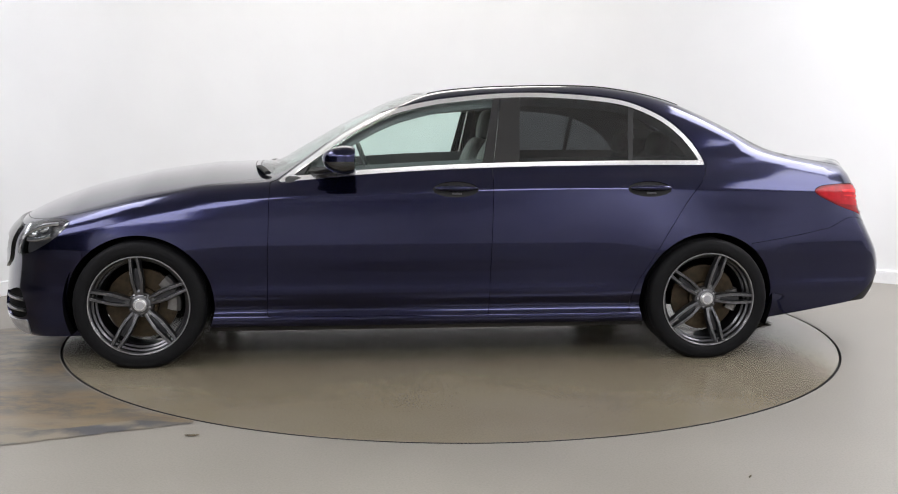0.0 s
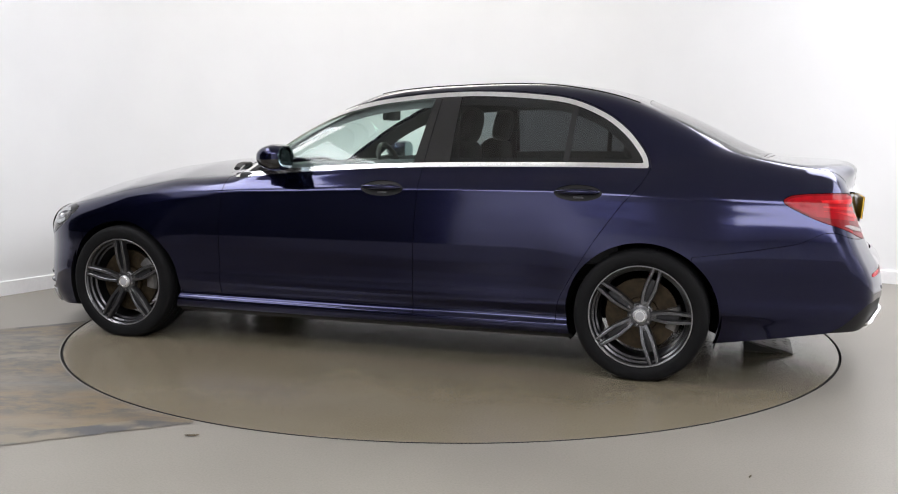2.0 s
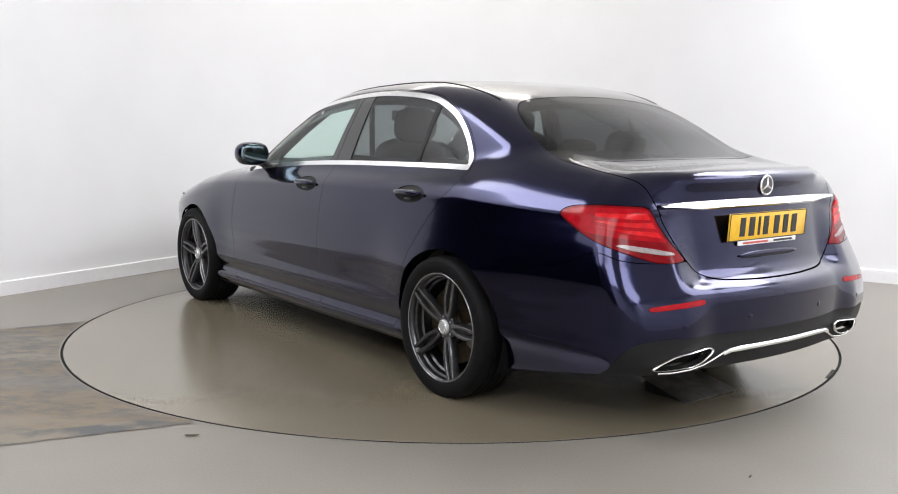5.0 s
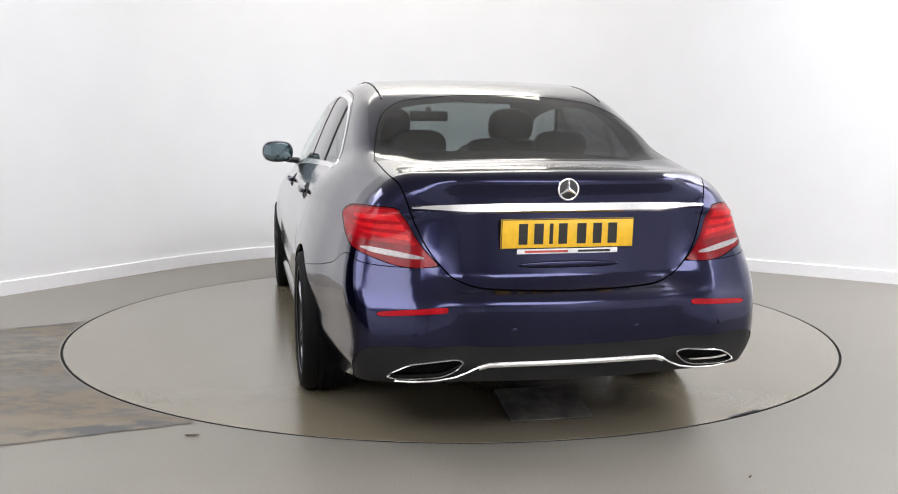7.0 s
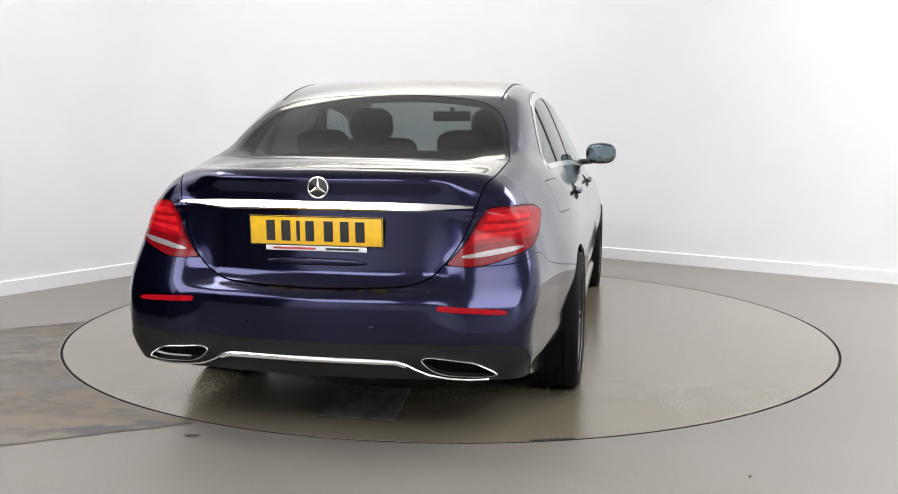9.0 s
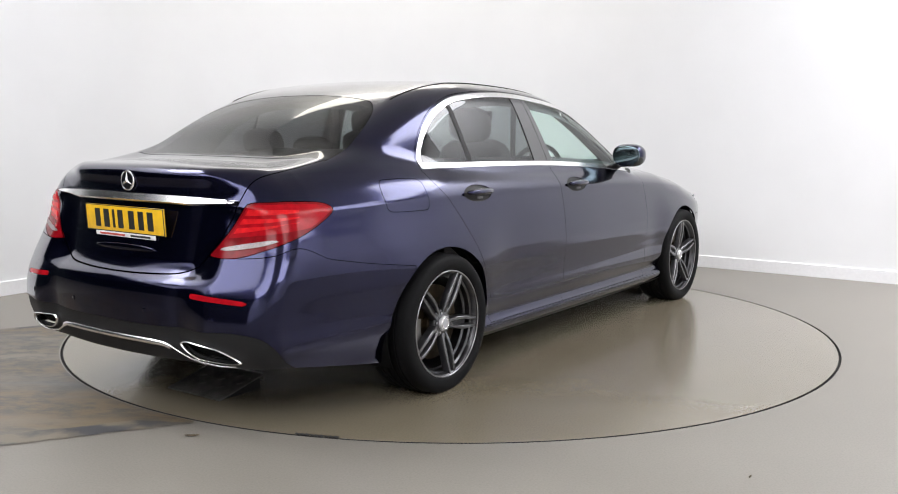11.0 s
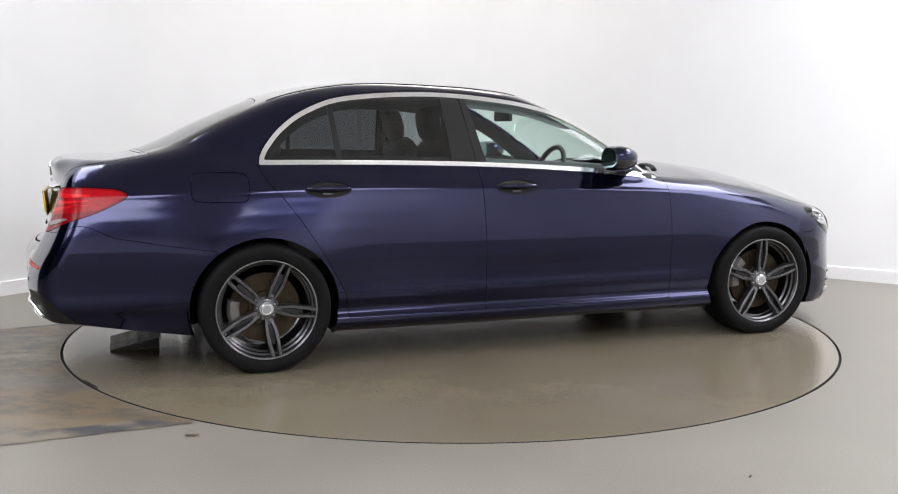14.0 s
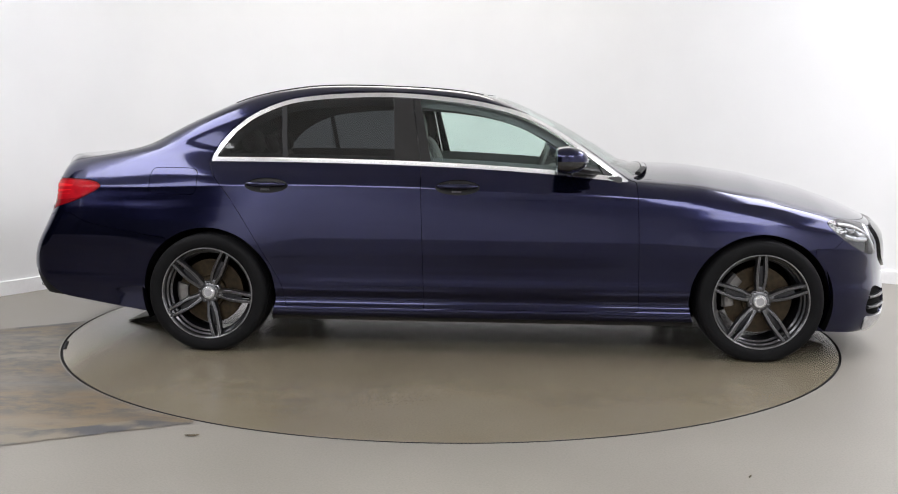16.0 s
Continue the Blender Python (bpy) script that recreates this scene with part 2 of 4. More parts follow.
# ---- the car's skin: one smooth surface, cut into panels ----
def table(points, sigma, lo=-4.0, hi=4.0):
    """A smooth curve through points, as a fine table."""
    xs = np.arange(lo, hi, 0.002)
    p = sorted(points)
    ys = np.interp(xs, [a for a, _ in p], [b for _, b in p])
    n = int(4 * sigma / 0.002)
    k = np.exp(-0.5 * (np.arange(-n, n + 1) * 0.002 / sigma) ** 2)
    ys = np.convolve(np.pad(ys, n, mode="edge"), k / k.sum(), "valid")
    return lambda v: np.interp(v, xs, ys)


PLAN_Y = table([(-4, 0.70), (-2.7, 0.80), (-2.45, 0.828), (-2.2, 0.861), (-1.9, 0.893), (-1.5, 0.916), (-1.0, 0.924), (-0.5, 0.926), (0, 0.925), (0.5, 0.922),
                (1.0, 0.918), (1.5, 0.908), (1.8, 0.885), (2.0, 0.85), (2.3, 0.78), (4, 0.6)], 0.09)
SIDE_Z = table([(-1, -0.14), (0.15, -0.085), (0.20, -0.062), (0.25, -0.049), (0.30, -0.034), (0.34, -0.0175), (0.37, -0.0135), (0.42, -0.0165), (0.48, -0.0115), (0.55, -0.002), (0.62, 0.0), (0.70, -0.005), (0.78, -0.015),
                (0.84, -0.025), (0.880, -0.0325), (0.894, -0.0325), (0.91, -0.040), (0.95, -0.060), (1.0, -0.092), (1.05, -0.125), (1.2, -0.25), (4, -2)], 0.009)
LEDGE = table([(-1, 0), (0.165, 0.0), (0.195, 0.040), (0.225, 0.043), (0.247, 0.036), (0.272, 0.006), (0.29, 0.0), (4, 0)], 0.006)
CREASE = table([(-4, 0.87), (-2.15, 0.88), (-1.6, 0.892), (-1.04, 0.905), (-0.42, 0.899), (0.18, 0.882), (0.75, 0.864), (1.07, 0.853), (1.365, 0.826), (1.66, 0.778), (2.0, 0.70), (4, 0.3)], 0.1)
REAR_SIDE = table([(-1, -2.3), (0.15, -2.42), (0.22, -2.53), (0.27, -2.60), (0.35, -2.640), (0.43, -2.658), (0.50, -2.652), (0.56, -2.635), (0.66, -2.583), (0.75, -2.538), (0.85, -2.503), (0.92, -2.480), (0.98, -2.470), (1.03, -2.44), (1.2, -2.3), (4, -2)], 0.02)
LOW_TOP = table([(4, 0.30), (2.40, 0.62), (2.28, 0.702), (2.17, 0.766), (2.0, 0.830), (1.84, 0.884), (1.51, 0.961), (1.18, 1.005), (0.95, 1.012), (0.7, 1.02), (0.3, 1.01), (-1.4, 1.04),
                 (-1.8, 1.062), (-2.1, 1.062), (-2.26, 1.061), (-2.40, 1.055), (-2.47, 1.045), (-2.6, 0.99), (-4, 0.8)], 0.03)
TOP_CROWN = table([(4, 0.19), (2.0, 0.205), (1.0, 0.145), (0.0, 0.05), (-1.5, 0.05), (-2.0, 0.06), (-2.4, 0.045), (-4, 0.045)], 0.2)
ROOF = table([(4, -1.2), (1.05, 0.885), (0.853, 1.0), (0.74, 1.076), (0.49, 1.222), (0.22, 1.354), (0.08, 1.405), (-0.076, 1.430), (-0.3, 1.449), (-0.6, 1.461), (-0.8, 1.464), (-1.0, 1.458),
              (-1.2, 1.431), (-1.38, 1.386), (-1.55, 1.318), (-1.74, 1.232), (-1.93, 1.132), (-2.15, 1.045), (-4, 0.1)], 0.05)
REAR_X = table([(-1, -2.3), (0.15, -2.42), (0.22, -2.52), (0.27, -2.575), (0.35, -2.602), (0.49, -2.616), (0.56, -2.614), (0.595, -2.60), (0.622, -2.548), (0.66, -2.520), (0.71, -2.508),
                (0.8, -2.490), (0.9, -2.473), (0.98, -2.474), (1.02, -2.494), (1.06, -2.488), (1.2, -2.4), (4, -2)], 0.011)
NOSE_X = table([(-1, 2.0), (0.10, 2.17), (0.15, 2.28), (0.25, 2.315), (0.4, 2.295), (0.5, 2.285), (0.6, 2.285), (0.68, 2.265), (0.74, 2.22), (0.9, 2.0), (4, -2)], 0.02)
GREEN_TAPER = table([(4, 0.0), (0.9, -0.005), (0.2, 0.0), (-0.9, -0.006), (-1.3, -0.034), (-1.6, -0.064), (-1.9, -0.11), (-2.3, -0.18), (-4, -0.4)], 0.1)
GREEN_Y = table([(-1, 0.9), (0.9, 0.852), (1.02, 0.815), (1.1, 0.785), (1.2, 0.745), (1.3, 0.700), (1.4, 0.648), (1.5, 0.58), (4, -1)], 0.03)


def smax(a, b, k):
    h = np.maximum(k - np.abs(a - b), 0) / k
    return np.maximum(a, b) + h * h * k * 0.25


def smin(a, b, k):
    return -smax(-a, -b, k)


def skin(p):
    """Below nought inside the body; x ahead, y left, z up, from the middle of the wheelbase on the ground."""
    x, z = p[..., 0], p[..., 2]
    w = np.sqrt(p[..., 1] ** 2 + 1e-6)
    flare = (0.025 * np.exp(-((x - 1.47) / 0.40) ** 4) + 0.030 * np.exp(-((x + 1.47) / 0.46) ** 4)) * np.exp(-((z - 0.53) / 0.215) ** 2)
    tail = np.clip((-1.35 - x) / 0.85, 0, 1.3)
    tuck = 0.044 * tail * tail * (3 - 2 * np.minimum(tail, 1)) * np.clip((z - 0.62) / 0.33, 0, 1.2) ** 1.3
    zz = z - (CREASE(x) - 0.897) * np.clip((z - 0.58) / 0.26, 0, 1)
    side = w - PLAN_Y(x) - SIDE_Z(zz) - LEDGE(z) * np.clip((1.30 - np.abs(x)) / 0.12, 0, 1) - flare + tuck
    low = smax(side, z - LOW_TOP(x) + TOP_CROWN(x) * w * w, 0.085)
    low = smax(low, x - NOSE_X(z) + 0.50 * w ** 3, 0.09)
    h = np.clip((w - 0.40) / 0.20, 0, 1)
    h = h * h * (3 - 2 * h)
    low = smax(low, REAR_X(z) * (1 - h) + REAR_SIDE(z) * h + 0.257 * w ** 2.13 - x, 0.07)
    xe = x + np.where(x > -0.5, 0.22, -0.16) * w * w * np.clip(np.abs(x + 0.5) / 0.6, 0, 1)
    green = smax(w - GREEN_Y(z) - GREEN_TAPER(x), z - ROOF(xe) + 0.045 * w * w, 0.11)
    green = smax(green, 0.93 - z, 0.02)
    q = np.clip((-0.95 - x) / 0.95, 0, 1) * np.clip((w - 0.40) / 0.32, 0, 1)
    return smax(smin(low, green, 0.035 + 0.10 * q * q * (3 - 2 * q)), 0.12 - z, 0.03)


def skin_normal(p):
    e = 0.003
    n = np.stack([skin(p + np.eye(3)[i] * e) - skin(p - np.eye(3)[i] * e) for i in range(3)], -1)
    return n / np.maximum(np.linalg.norm(n, axis=-1, keepdims=True), 1e-9)


def base_skin():
    """The left half, as a net of triangles with its normals."""
    xa, xb, z0 = -1.85, 1.70, 0.66
    n_end, n_mid, n_ring = 84, 260, 236
    beta = np.linspace(0.5 * math.pi, 0, n_end)[:-1]
    sx = np.r_[np.full(n_end - 1, xa), np.linspace(xa, xb, n_mid), np.full(n_end - 1, xb)]
    sb = np.r_[-beta, np.zeros(n_mid), beta[::-1]]
    th = np.linspace(-0.5 * math.pi, 0.5 * math.pi, n_ring)
    o = np.zeros((len(sx), n_ring, 3))
    o[..., 0], o[..., 2] = sx[:, None], z0
    d = np.stack([np.repeat(np.sin(sb)[:, None], n_ring, 1), np.cos(sb)[:, None] * np.cos(th)[None], np.cos(sb)[:, None] * np.sin(th)[None]], -1)
    lo, hi = np.zeros(o.shape[:2]), np.full(o.shape[:2], 1.5)
    for _ in range(26):
        mid = 0.5 * (lo + hi)
        out = skin(o + d * mid[..., None]) > 0
        hi, lo = np.where(out, mid, hi), np.where(out, lo, mid)
    v = o + d * hi[..., None]
    v[:, 0, 1] = v[:, -1, 1] = 0
    v[[0, -1], :, 1] = 0
    n = skin_normal(v)
    i = np.arange(v.shape[0] * n_ring).reshape(v.shape[0], n_ring)
    a, b, c, e = i[:-1, :-1].ravel(), i[1:, :-1].ravel(), i[1:, 1:].ravel(), i[:-1, 1:].ravel()
    t = np.r_[np.stack([a, c, b], 1), np.stack([a, e, c], 1)]
    v, n = v.reshape(-1, 3), n.reshape(-1, 3)
    size = np.linalg.norm(np.cross(v[t[:, 1]] - v[t[:, 0]], v[t[:, 2]] - v[t[:, 0]]), axis=1)
    return v, n, t[size > 1e-9]


def clip(m, phi):
    """What of m lies where phi is below nought."""
    v, n, t = m
    p = phi(v)
    p = np.where(np.abs(p) < 1e-6, 1e-6, p)
    inside = p[t] < 0
    count = inside.sum(1)
    tris, edges = [t[count == 3]], []
    one = t[count == 1]
    k = inside[count == 1].argmax(1)
    one = np.take_along_axis(one, (k[:, None] + np.arange(3)) % 3, 1)
    two = t[count == 2]
    k = (~inside[count == 2]).argmax(1)
    two = np.take_along_axis(two, (k[:, None] + np.arange(3)) % 3, 1)
    pairs = np.sort(np.concatenate([one[:, [0, 1]], one[:, [0, 2]], two[:, [0, 1]], two[:, [0, 2]]]), 1)
    if len(pairs):
        uniq, inv = np.unique(pairs, axis=0, return_inverse=True)
        inv = inv.ravel() + len(v)
        f = (p[uniq[:, 0]] / (p[uniq[:, 0]] - p[uniq[:, 1]]))[:, None]
        v2 = v[uniq[:, 0]] * (1 - f) + v[uniq[:, 1]] * f
        n2 = n[uniq[:, 0]] * (1 - f) + n[uniq[:, 1]] * f
        n2 /= np.linalg.norm(n2, axis=1, keepdims=True)
        v, n = np.concatenate([v, v2]), np.concatenate([n, n2])
        q1, q2 = len(one), len(two)
        ab, ac, oa, ob = inv[:q1], inv[q1:2 * q1], inv[2 * q1:2 * q1 + q2], inv[2 * q1 + q2:]
        tris += [np.stack([one[:, 0], ab, ac], 1), np.stack([oa, two[:, 1], two[:, 2]], 1), np.stack([oa, two[:, 2], ob], 1)]
    t = np.concatenate(tris)
    used, t = np.unique(t, return_inverse=True)
    return v[used], n[used], t.reshape(-1, 3)


def mirrored(m):
    s = np.array([1, -1, 1])
    return m[0] * s, m[1] * s, m[2][:, ::-1]


def joined(*ms):
    at, vs, ns, ts = 0, [], [], []
    for v, n, t in ms:
        vs.append(v), ns.append(n), ts.append(t + at)
        at += len(v)
    return np.concatenate(vs), np.concatenate(ns), np.concatenate(ts)


def smooth_outline(points, steps=6):
    """A closed rounded outline through points; a point given twice stays a corner."""
    p = np.array(points, float)
    n = len(p)
    out = []
    for i in range(n):
        a, b, c, d = p[i - 1], p[i], p[(i + 1) % n], p[(i + 2) % n]
        if np.allclose(b, c):
            continue
        for k in range(steps):
            s = k / steps
            out.append(0.5 * (2 * b + (c - a) * s + (2 * a - 5 * b + 4 * c - d) * s * s + (3 * b - a - 3 * c + d) * s ** 3))
    return np.array(out)


def outline_distance(q, poly):
    """Signed distance of points q to a closed outline, below nought inside."""
    a, b = poly, np.roll(poly, -1, 0)
    best, odd = np.full(len(q), 9e9), np.zeros(len(q), bool)
    for (ax, ay), (bx, by) in zip(a, b):
        ex, ey = bx - ax, by - ay
        wx, wy = q[:, 0] - ax, q[:, 1] - ay
        s = np.clip((wx * ex + wy * ey) / (ex * ex + ey * ey + 1e-12), 0, 1)
        best = np.minimum(best, (wx - s * ex) ** 2 + (wy - s * ey) ** 2)
        cross = (ay > q[:, 1]) != (by > q[:, 1])
        odd ^= cross & (q[:, 0] < ex * (q[:, 1] - ay) / (ey if abs(ey) > 1e-12 else 1e-12) + ax)
    return np.where(odd, -1, 1) * np.sqrt(best)


def flanged(m, depth=0.012):
    """Adds a turned-in edge to an open sheet."""
    v, n, t = m
    e = np.concatenate([t[:, [0, 1]], t[:, [1, 2]], t[:, [2, 0]]])
    key = np.sort(e, 1)
    _, first, cnt = np.unique(key, axis=0, return_index=True, return_counts=True)
    e = e[first[cnt == 1]]
    e = e[~((np.abs(v[e[:, 0], 1]) < 1e-4) & (np.abs(v[e[:, 1], 1]) < 1e-4))]
    if not len(e):
        return m
    k = len(v)
    p, q = v[e[:, 0]], v[e[:, 1]]
    np_, nq = n[e[:, 0]], n[e[:, 1]]
    out = np.cross(q - p, np_)
    out /= np.linalg.norm(out, axis=1, keepdims=True) + 1e-12
    ne = len(e)
    vs = np.concatenate([p, q, q - nq * depth, p - np_ * depth])
    i = np.arange(ne) + k
    ts = np.concatenate([np.stack([i + ne, i, i + 3 * ne], 1), np.stack([i + ne, i + 3 * ne, i + 2 * ne], 1)])
    return np.concatenate([v, vs]), np.concatenate([n, out, out, out, out]), np.concatenate([t, ts])


def sheet(name, m, mat, parent, label="", depth=0.012):
    v, n, t = flanged(m, depth) if depth else m
    return from_arrays(name, v, t, mat, parent, label, n)

# ---- outlines of the car's panels, in its side view (x, z) ----
DLO = smooth_outline([(0.79, 0.927), (0.79, 0.927), (0.571, 0.949), (0.35, 0.970), (0.0, 0.992), (-0.357, 1.007), (-0.746, 1.016), (-1.1, 1.020), (-1.475, 1.020), (-1.475, 1.020), (-1.466, 1.065),
                      (-1.43, 1.125), (-1.36, 1.205), (-1.25, 1.285), (-1.085, 1.353), (-0.9, 1.382), (-0.65, 1.397), (-0.43, 1.395), (-0.2, 1.376), (0.02, 1.344), (0.236, 1.285),
                      (0.423, 1.190), (0.611, 1.060), (0.70, 0.995)])
FRONT_DOOR = smooth_outline([(0.822, 0.93), (0.822, 0.93), (0.834, 0.55), (0.842, 0.247), (0.842, 0.247), (0.2, 0.247), (-0.298, 0.247), (-0.298, 0.247), (-0.305, 0.55), (-0.322, 1.0), (-0.322, 1.0),
                             (-0.34, 1.20), (-0.38, 1.402), (-0.38, 1.402), (-0.2, 1.386), (0.02, 1.354), (0.24, 1.293), (0.43, 1.198), (0.62, 1.066), (0.79, 0.94), (0.79, 0.94)])
REAR_DOOR = smooth_outline([(-0.322, 1.0), (-0.322, 1.0), (-0.305, 0.55), (-0.298, 0.247), (-0.298, 0.247), (-0.7, 0.247), (-1.05, 0.247), (-1.05, 0.247), (-1.066, 0.36), (-1.125, 0.48), (-1.234, 0.663),
                            (-1.36, 0.845), (-1.445, 0.945), (-1.487, 1.025), (-1.487, 1.025), (-1.475, 1.07), (-1.44, 1.13), (-1.368, 1.212), (-1.257, 1.294), (-1.09, 1.362), (-0.9, 1.392), (-0.65, 1.407),
                            (-0.38, 1.402), (-0.38, 1.402), (-0.34, 1.20)])
HUB_Z, ARCH_R, ARCH_WIDE = 0.320, 0.352, 1.04
AXLES = (1.4695, -1.4695)


def on_side(poly):
    return lambda v: np.where(v[:, 1] > 0.3, outline_distance(v[:, [0, 2]], poly), 1.0)


def arch(v):
    d = np.minimum(*(np.hypot((v[:, 0] - a) / ARCH_WIDE, v[:, 2] - HUB_Z) for a in AXLES)) - ARCH_R
    return np.where(v[:, 1] > 0.45, d, 1.0)


def outside(fn, gap=0.0):
    return lambda v: gap - fn(v)


def inside(fn, gap=0.0):
    return lambda v: fn(v) + gap



# ---- the car ----
car = new("car")
tagged(car, "dark navy blue metallic saloon car with chrome trim and dark wheels", "car")


def offset(m, d):
    return m[0] + m[1] * d, m[1], m[2]


def on_top(poly, low):
    return lambda v: np.where(v[:, 2] > low, outline_distance(np.stack([v[:, 0], np.abs(v[:, 1])], 1), poly), 1.0)


def on_rear(poly, limit=-1.9):
    return lambda v: np.where(v[:, 0] < limit, outline_distance(np.stack([np.abs(v[:, 1]), v[:, 2]], 1), poly), 1.0)


def on_corner(poly):
    return lambda v: np.where(v[:, 0] < -1.9, outline_distance(np.stack([(v[:, 0] + 2.42 + np.abs(v[:, 1])) * 0.7071, v[:, 2]], 1), poly), 1.0)


def line_of(points, sigma=0.02):
    return table(points, sigma)


BACKLIGHT = smooth_outline([(-1.422, -0.2), (-1.422, 0.0), (-1.422, 0.2), (-1.439, 0.419), (-1.476, 0.497), (-1.566, 0.569), (-1.725, 0.622), (-1.99, 0.668), (-1.99, 0.668), (-2.020, 0.418), (-2.062, 0.0), (-2.062, -0.2)])
WINDSCREEN = smooth_outline([(0.06, -0.2), (0.06, 0.0), (0.05, 0.3), (0.02, 0.48), (0.06, 0.530), (0.35, 0.585), (0.70, 0.655), (0.83, 0.68), (0.83, 0.68), (0.90, 0.4), (0.93, 0.0), (0.93, -0.2)])
BONNET = smooth_outline([(0.955, -0.2), (0.955, 0.0), (0.93, 0.4), (0.86, 0.70), (0.93, 0.735), (1.09, 0.770), (1.375, 0.812), (1.67, 0.815), (1.85, 0.785), (2.00, 0.68), (2.11, 0.5), (2.19, 0.2), (2.2, 0.0), (2.2, -0.2)])
LID = smooth_outline([(-0.2, 0.610), (0.0, 0.611), (0.16, 0.613), (0.34, 0.622), (0.42, 0.644), (0.465, 0.675), (0.52, 0.741), (0.556, 0.804), (0.590, 0.889), (0.604, 0.94), (0.625, 1.0), (0.655, 1.06), (0.67, 1.3), (0.0, 1.3), (-0.2, 1.3)])
TAIL_LAMP = smooth_outline([(0.799, 0.878), (0.750, 0.909), (0.638, 0.919), (0.57, 0.919), (0.495, 0.916), (0.462, 0.908), (0.447, 0.890), (0.394, 0.805), (0.308, 0.703), (0.308, 0.703), (0.365, 0.699), (0.440, 0.708), (0.523, 0.734), (0.592, 0.757), (0.679, 0.790), (0.750, 0.832)])
REVERSE = smooth_outline([(0.63, 0.778), (0.557, 0.774), (0.45, 0.757), (0.362, 0.738), (0.350, 0.731), (0.40, 0.731), (0.515, 0.750), (0.58, 0.769)])
FUEL = smooth_outline([(-1.807, 0.95), (-1.79, 0.98), (-1.75, 0.985), (-1.59, 0.985), (-1.545, 0.97), (-1.537, 0.94), (-1.537, 0.88), (-1.55, 0.85), (-1.59, 0.845), (-1.75, 0.847), (-1.795, 0.855), (-1.807, 0.88)])
HEADLAMP = smooth_outline([(1.808, 0.734), (1.875, 0.748), (1.95, 0.738), (2.02, 0.722), (2.06, 0.712), (2.06, 0.712), (2.095, 0.64), (2.108, 0.565), (2.108, 0.565), (2.06, 0.562), (1.987, 0.590), (1.90, 0.640), (1.84, 0.690)])
GRILLE = smooth_outline([(-0.2, 0.72), (0.0, 0.72), (0.40, 0.712), (0.60, 0.70), (0.655, 0.66), (0.64, 0.56), (0.58, 0.50), (0.40, 0.45), (0.0, 0.43), (-0.2, 0.43)])
INTAKE = smooth_outline([(0.50, 0.33), (0.60, 0.355), (0.725, 0.385), (0.762, 0.34), (0.772, 0.275), (0.74, 0.235), (0.60, 0.225), (0.48, 0.23)])
BLADE = smooth_outline([(0.42, 0.212), (0.60, 0.215), (0.74, 0.222), (0.79, 0.235), (0.80, 0.19), (0.79, 0.150), (0.60, 0.14), (0.42, 0.14)])
REFLECTOR = smooth_outline([(0.735, 0.541), (0.72, 0.549), (0.60, 0.558), (0.487, 0.564), (0.480, 0.553), (0.487, 0.543), (0.60, 0.537), (0.72, 0.531)])
EXHAUST = smooth_outline([(0.695, 0.308), (0.638, 0.346), (0.590, 0.360), (0.50, 0.368), (0.450, 0.369), (0.424, 0.357), (0.455, 0.324), (0.504, 0.305), (0.58, 0.300), (0.655, 0.297)])
FLANK_BOTTOM = line_of([(-4, 0.275), (-2.65, 0.275), (-2.5, 0.275), (-2.36, 0.272), (-2.1, 0.230), (-1.8, 0.185), (-1.1, 0.170), (1.1, 0.168), (1.8, 0.145), (2.3, 0.12), (4, 0.12)], 0.04)
BUMPER_TOP = line_of([(-4, 0.70), (-2.46, 0.70), (-2.40, 0.715), (-2.33, 0.745), (-2.27, 0.735), (-2.177, 0.687), (-1.96, 0.648), (-1.7, 0.612), (4, 0.612)], 0.02)
BLACK_TOP = line_of([(-4, 0.418), (-2.61, 0.418), (-2.58, 0.414), (-2.565, 0.428), (-2.53, 0.424), (-2.485, 0.408), (-2.44, 0.365), (-2.38, 0.300), (-2.25, 0.225), (-2.1, 0.190), (-1.8, 0.150), (4, 0.150)], 0.012)

dlo, f_door, r_door = on_side(DLO), on_side(FRONT_DOOR), on_side(REAR_DOOR)
lamp, head = on_corner(TAIL_LAMP), on_side(HEADLAMP)
backlight, windscreen = on_top(BACKLIGHT, 0.99), on_top(WINDSCREEN, 0.96)
bonnet = on_top(BONNET, 0.62)


def lid(v):
    return np.maximum(on_rear(LID)(v), v[:, 0] + 2.075 - 0.24 * v[:, 1] ** 2)


def grille(v):
    return np.where(v[:, 0] > 1.95, outline_distance(np.abs(v[:, 1:]), GRILLE), 1.0)


def intake(v):
    return np.where(v[:, 0] > 1.85, outline_distance(np.abs(v[:, 1:]), INTAKE), 1.0)


def blade(v):
    return np.maximum(np.where(v[:, 0] > 1.85, outline_distance(np.abs(v[:, 1:]), BLADE), 1.0), 2.055 - v[:, 0])


def rear_bumper(v):
    return np.maximum(v[:, 2] - BUMPER_TOP(v[:, 0]), v[:, 0] + 1.70)


def front_bumper(v):
    return np.maximum(np.maximum(v[:, 2] - 0.60 - 0.9 * np.maximum(v[:, 0] - 1.84, 0), 1.74 - v[:, 0]), v[:, 2] - 0.70)


def valance(v):
    return np.maximum(v[:, 2] - BLACK_TOP(v[:, 0]), v[:, 0] + 1.70)


def sill(v):
    return np.maximum(v[:, 2] - 0.241, np.abs(v[:, 0]) - 1.2)


def both(m):
    return joined(m, mirrored(m))


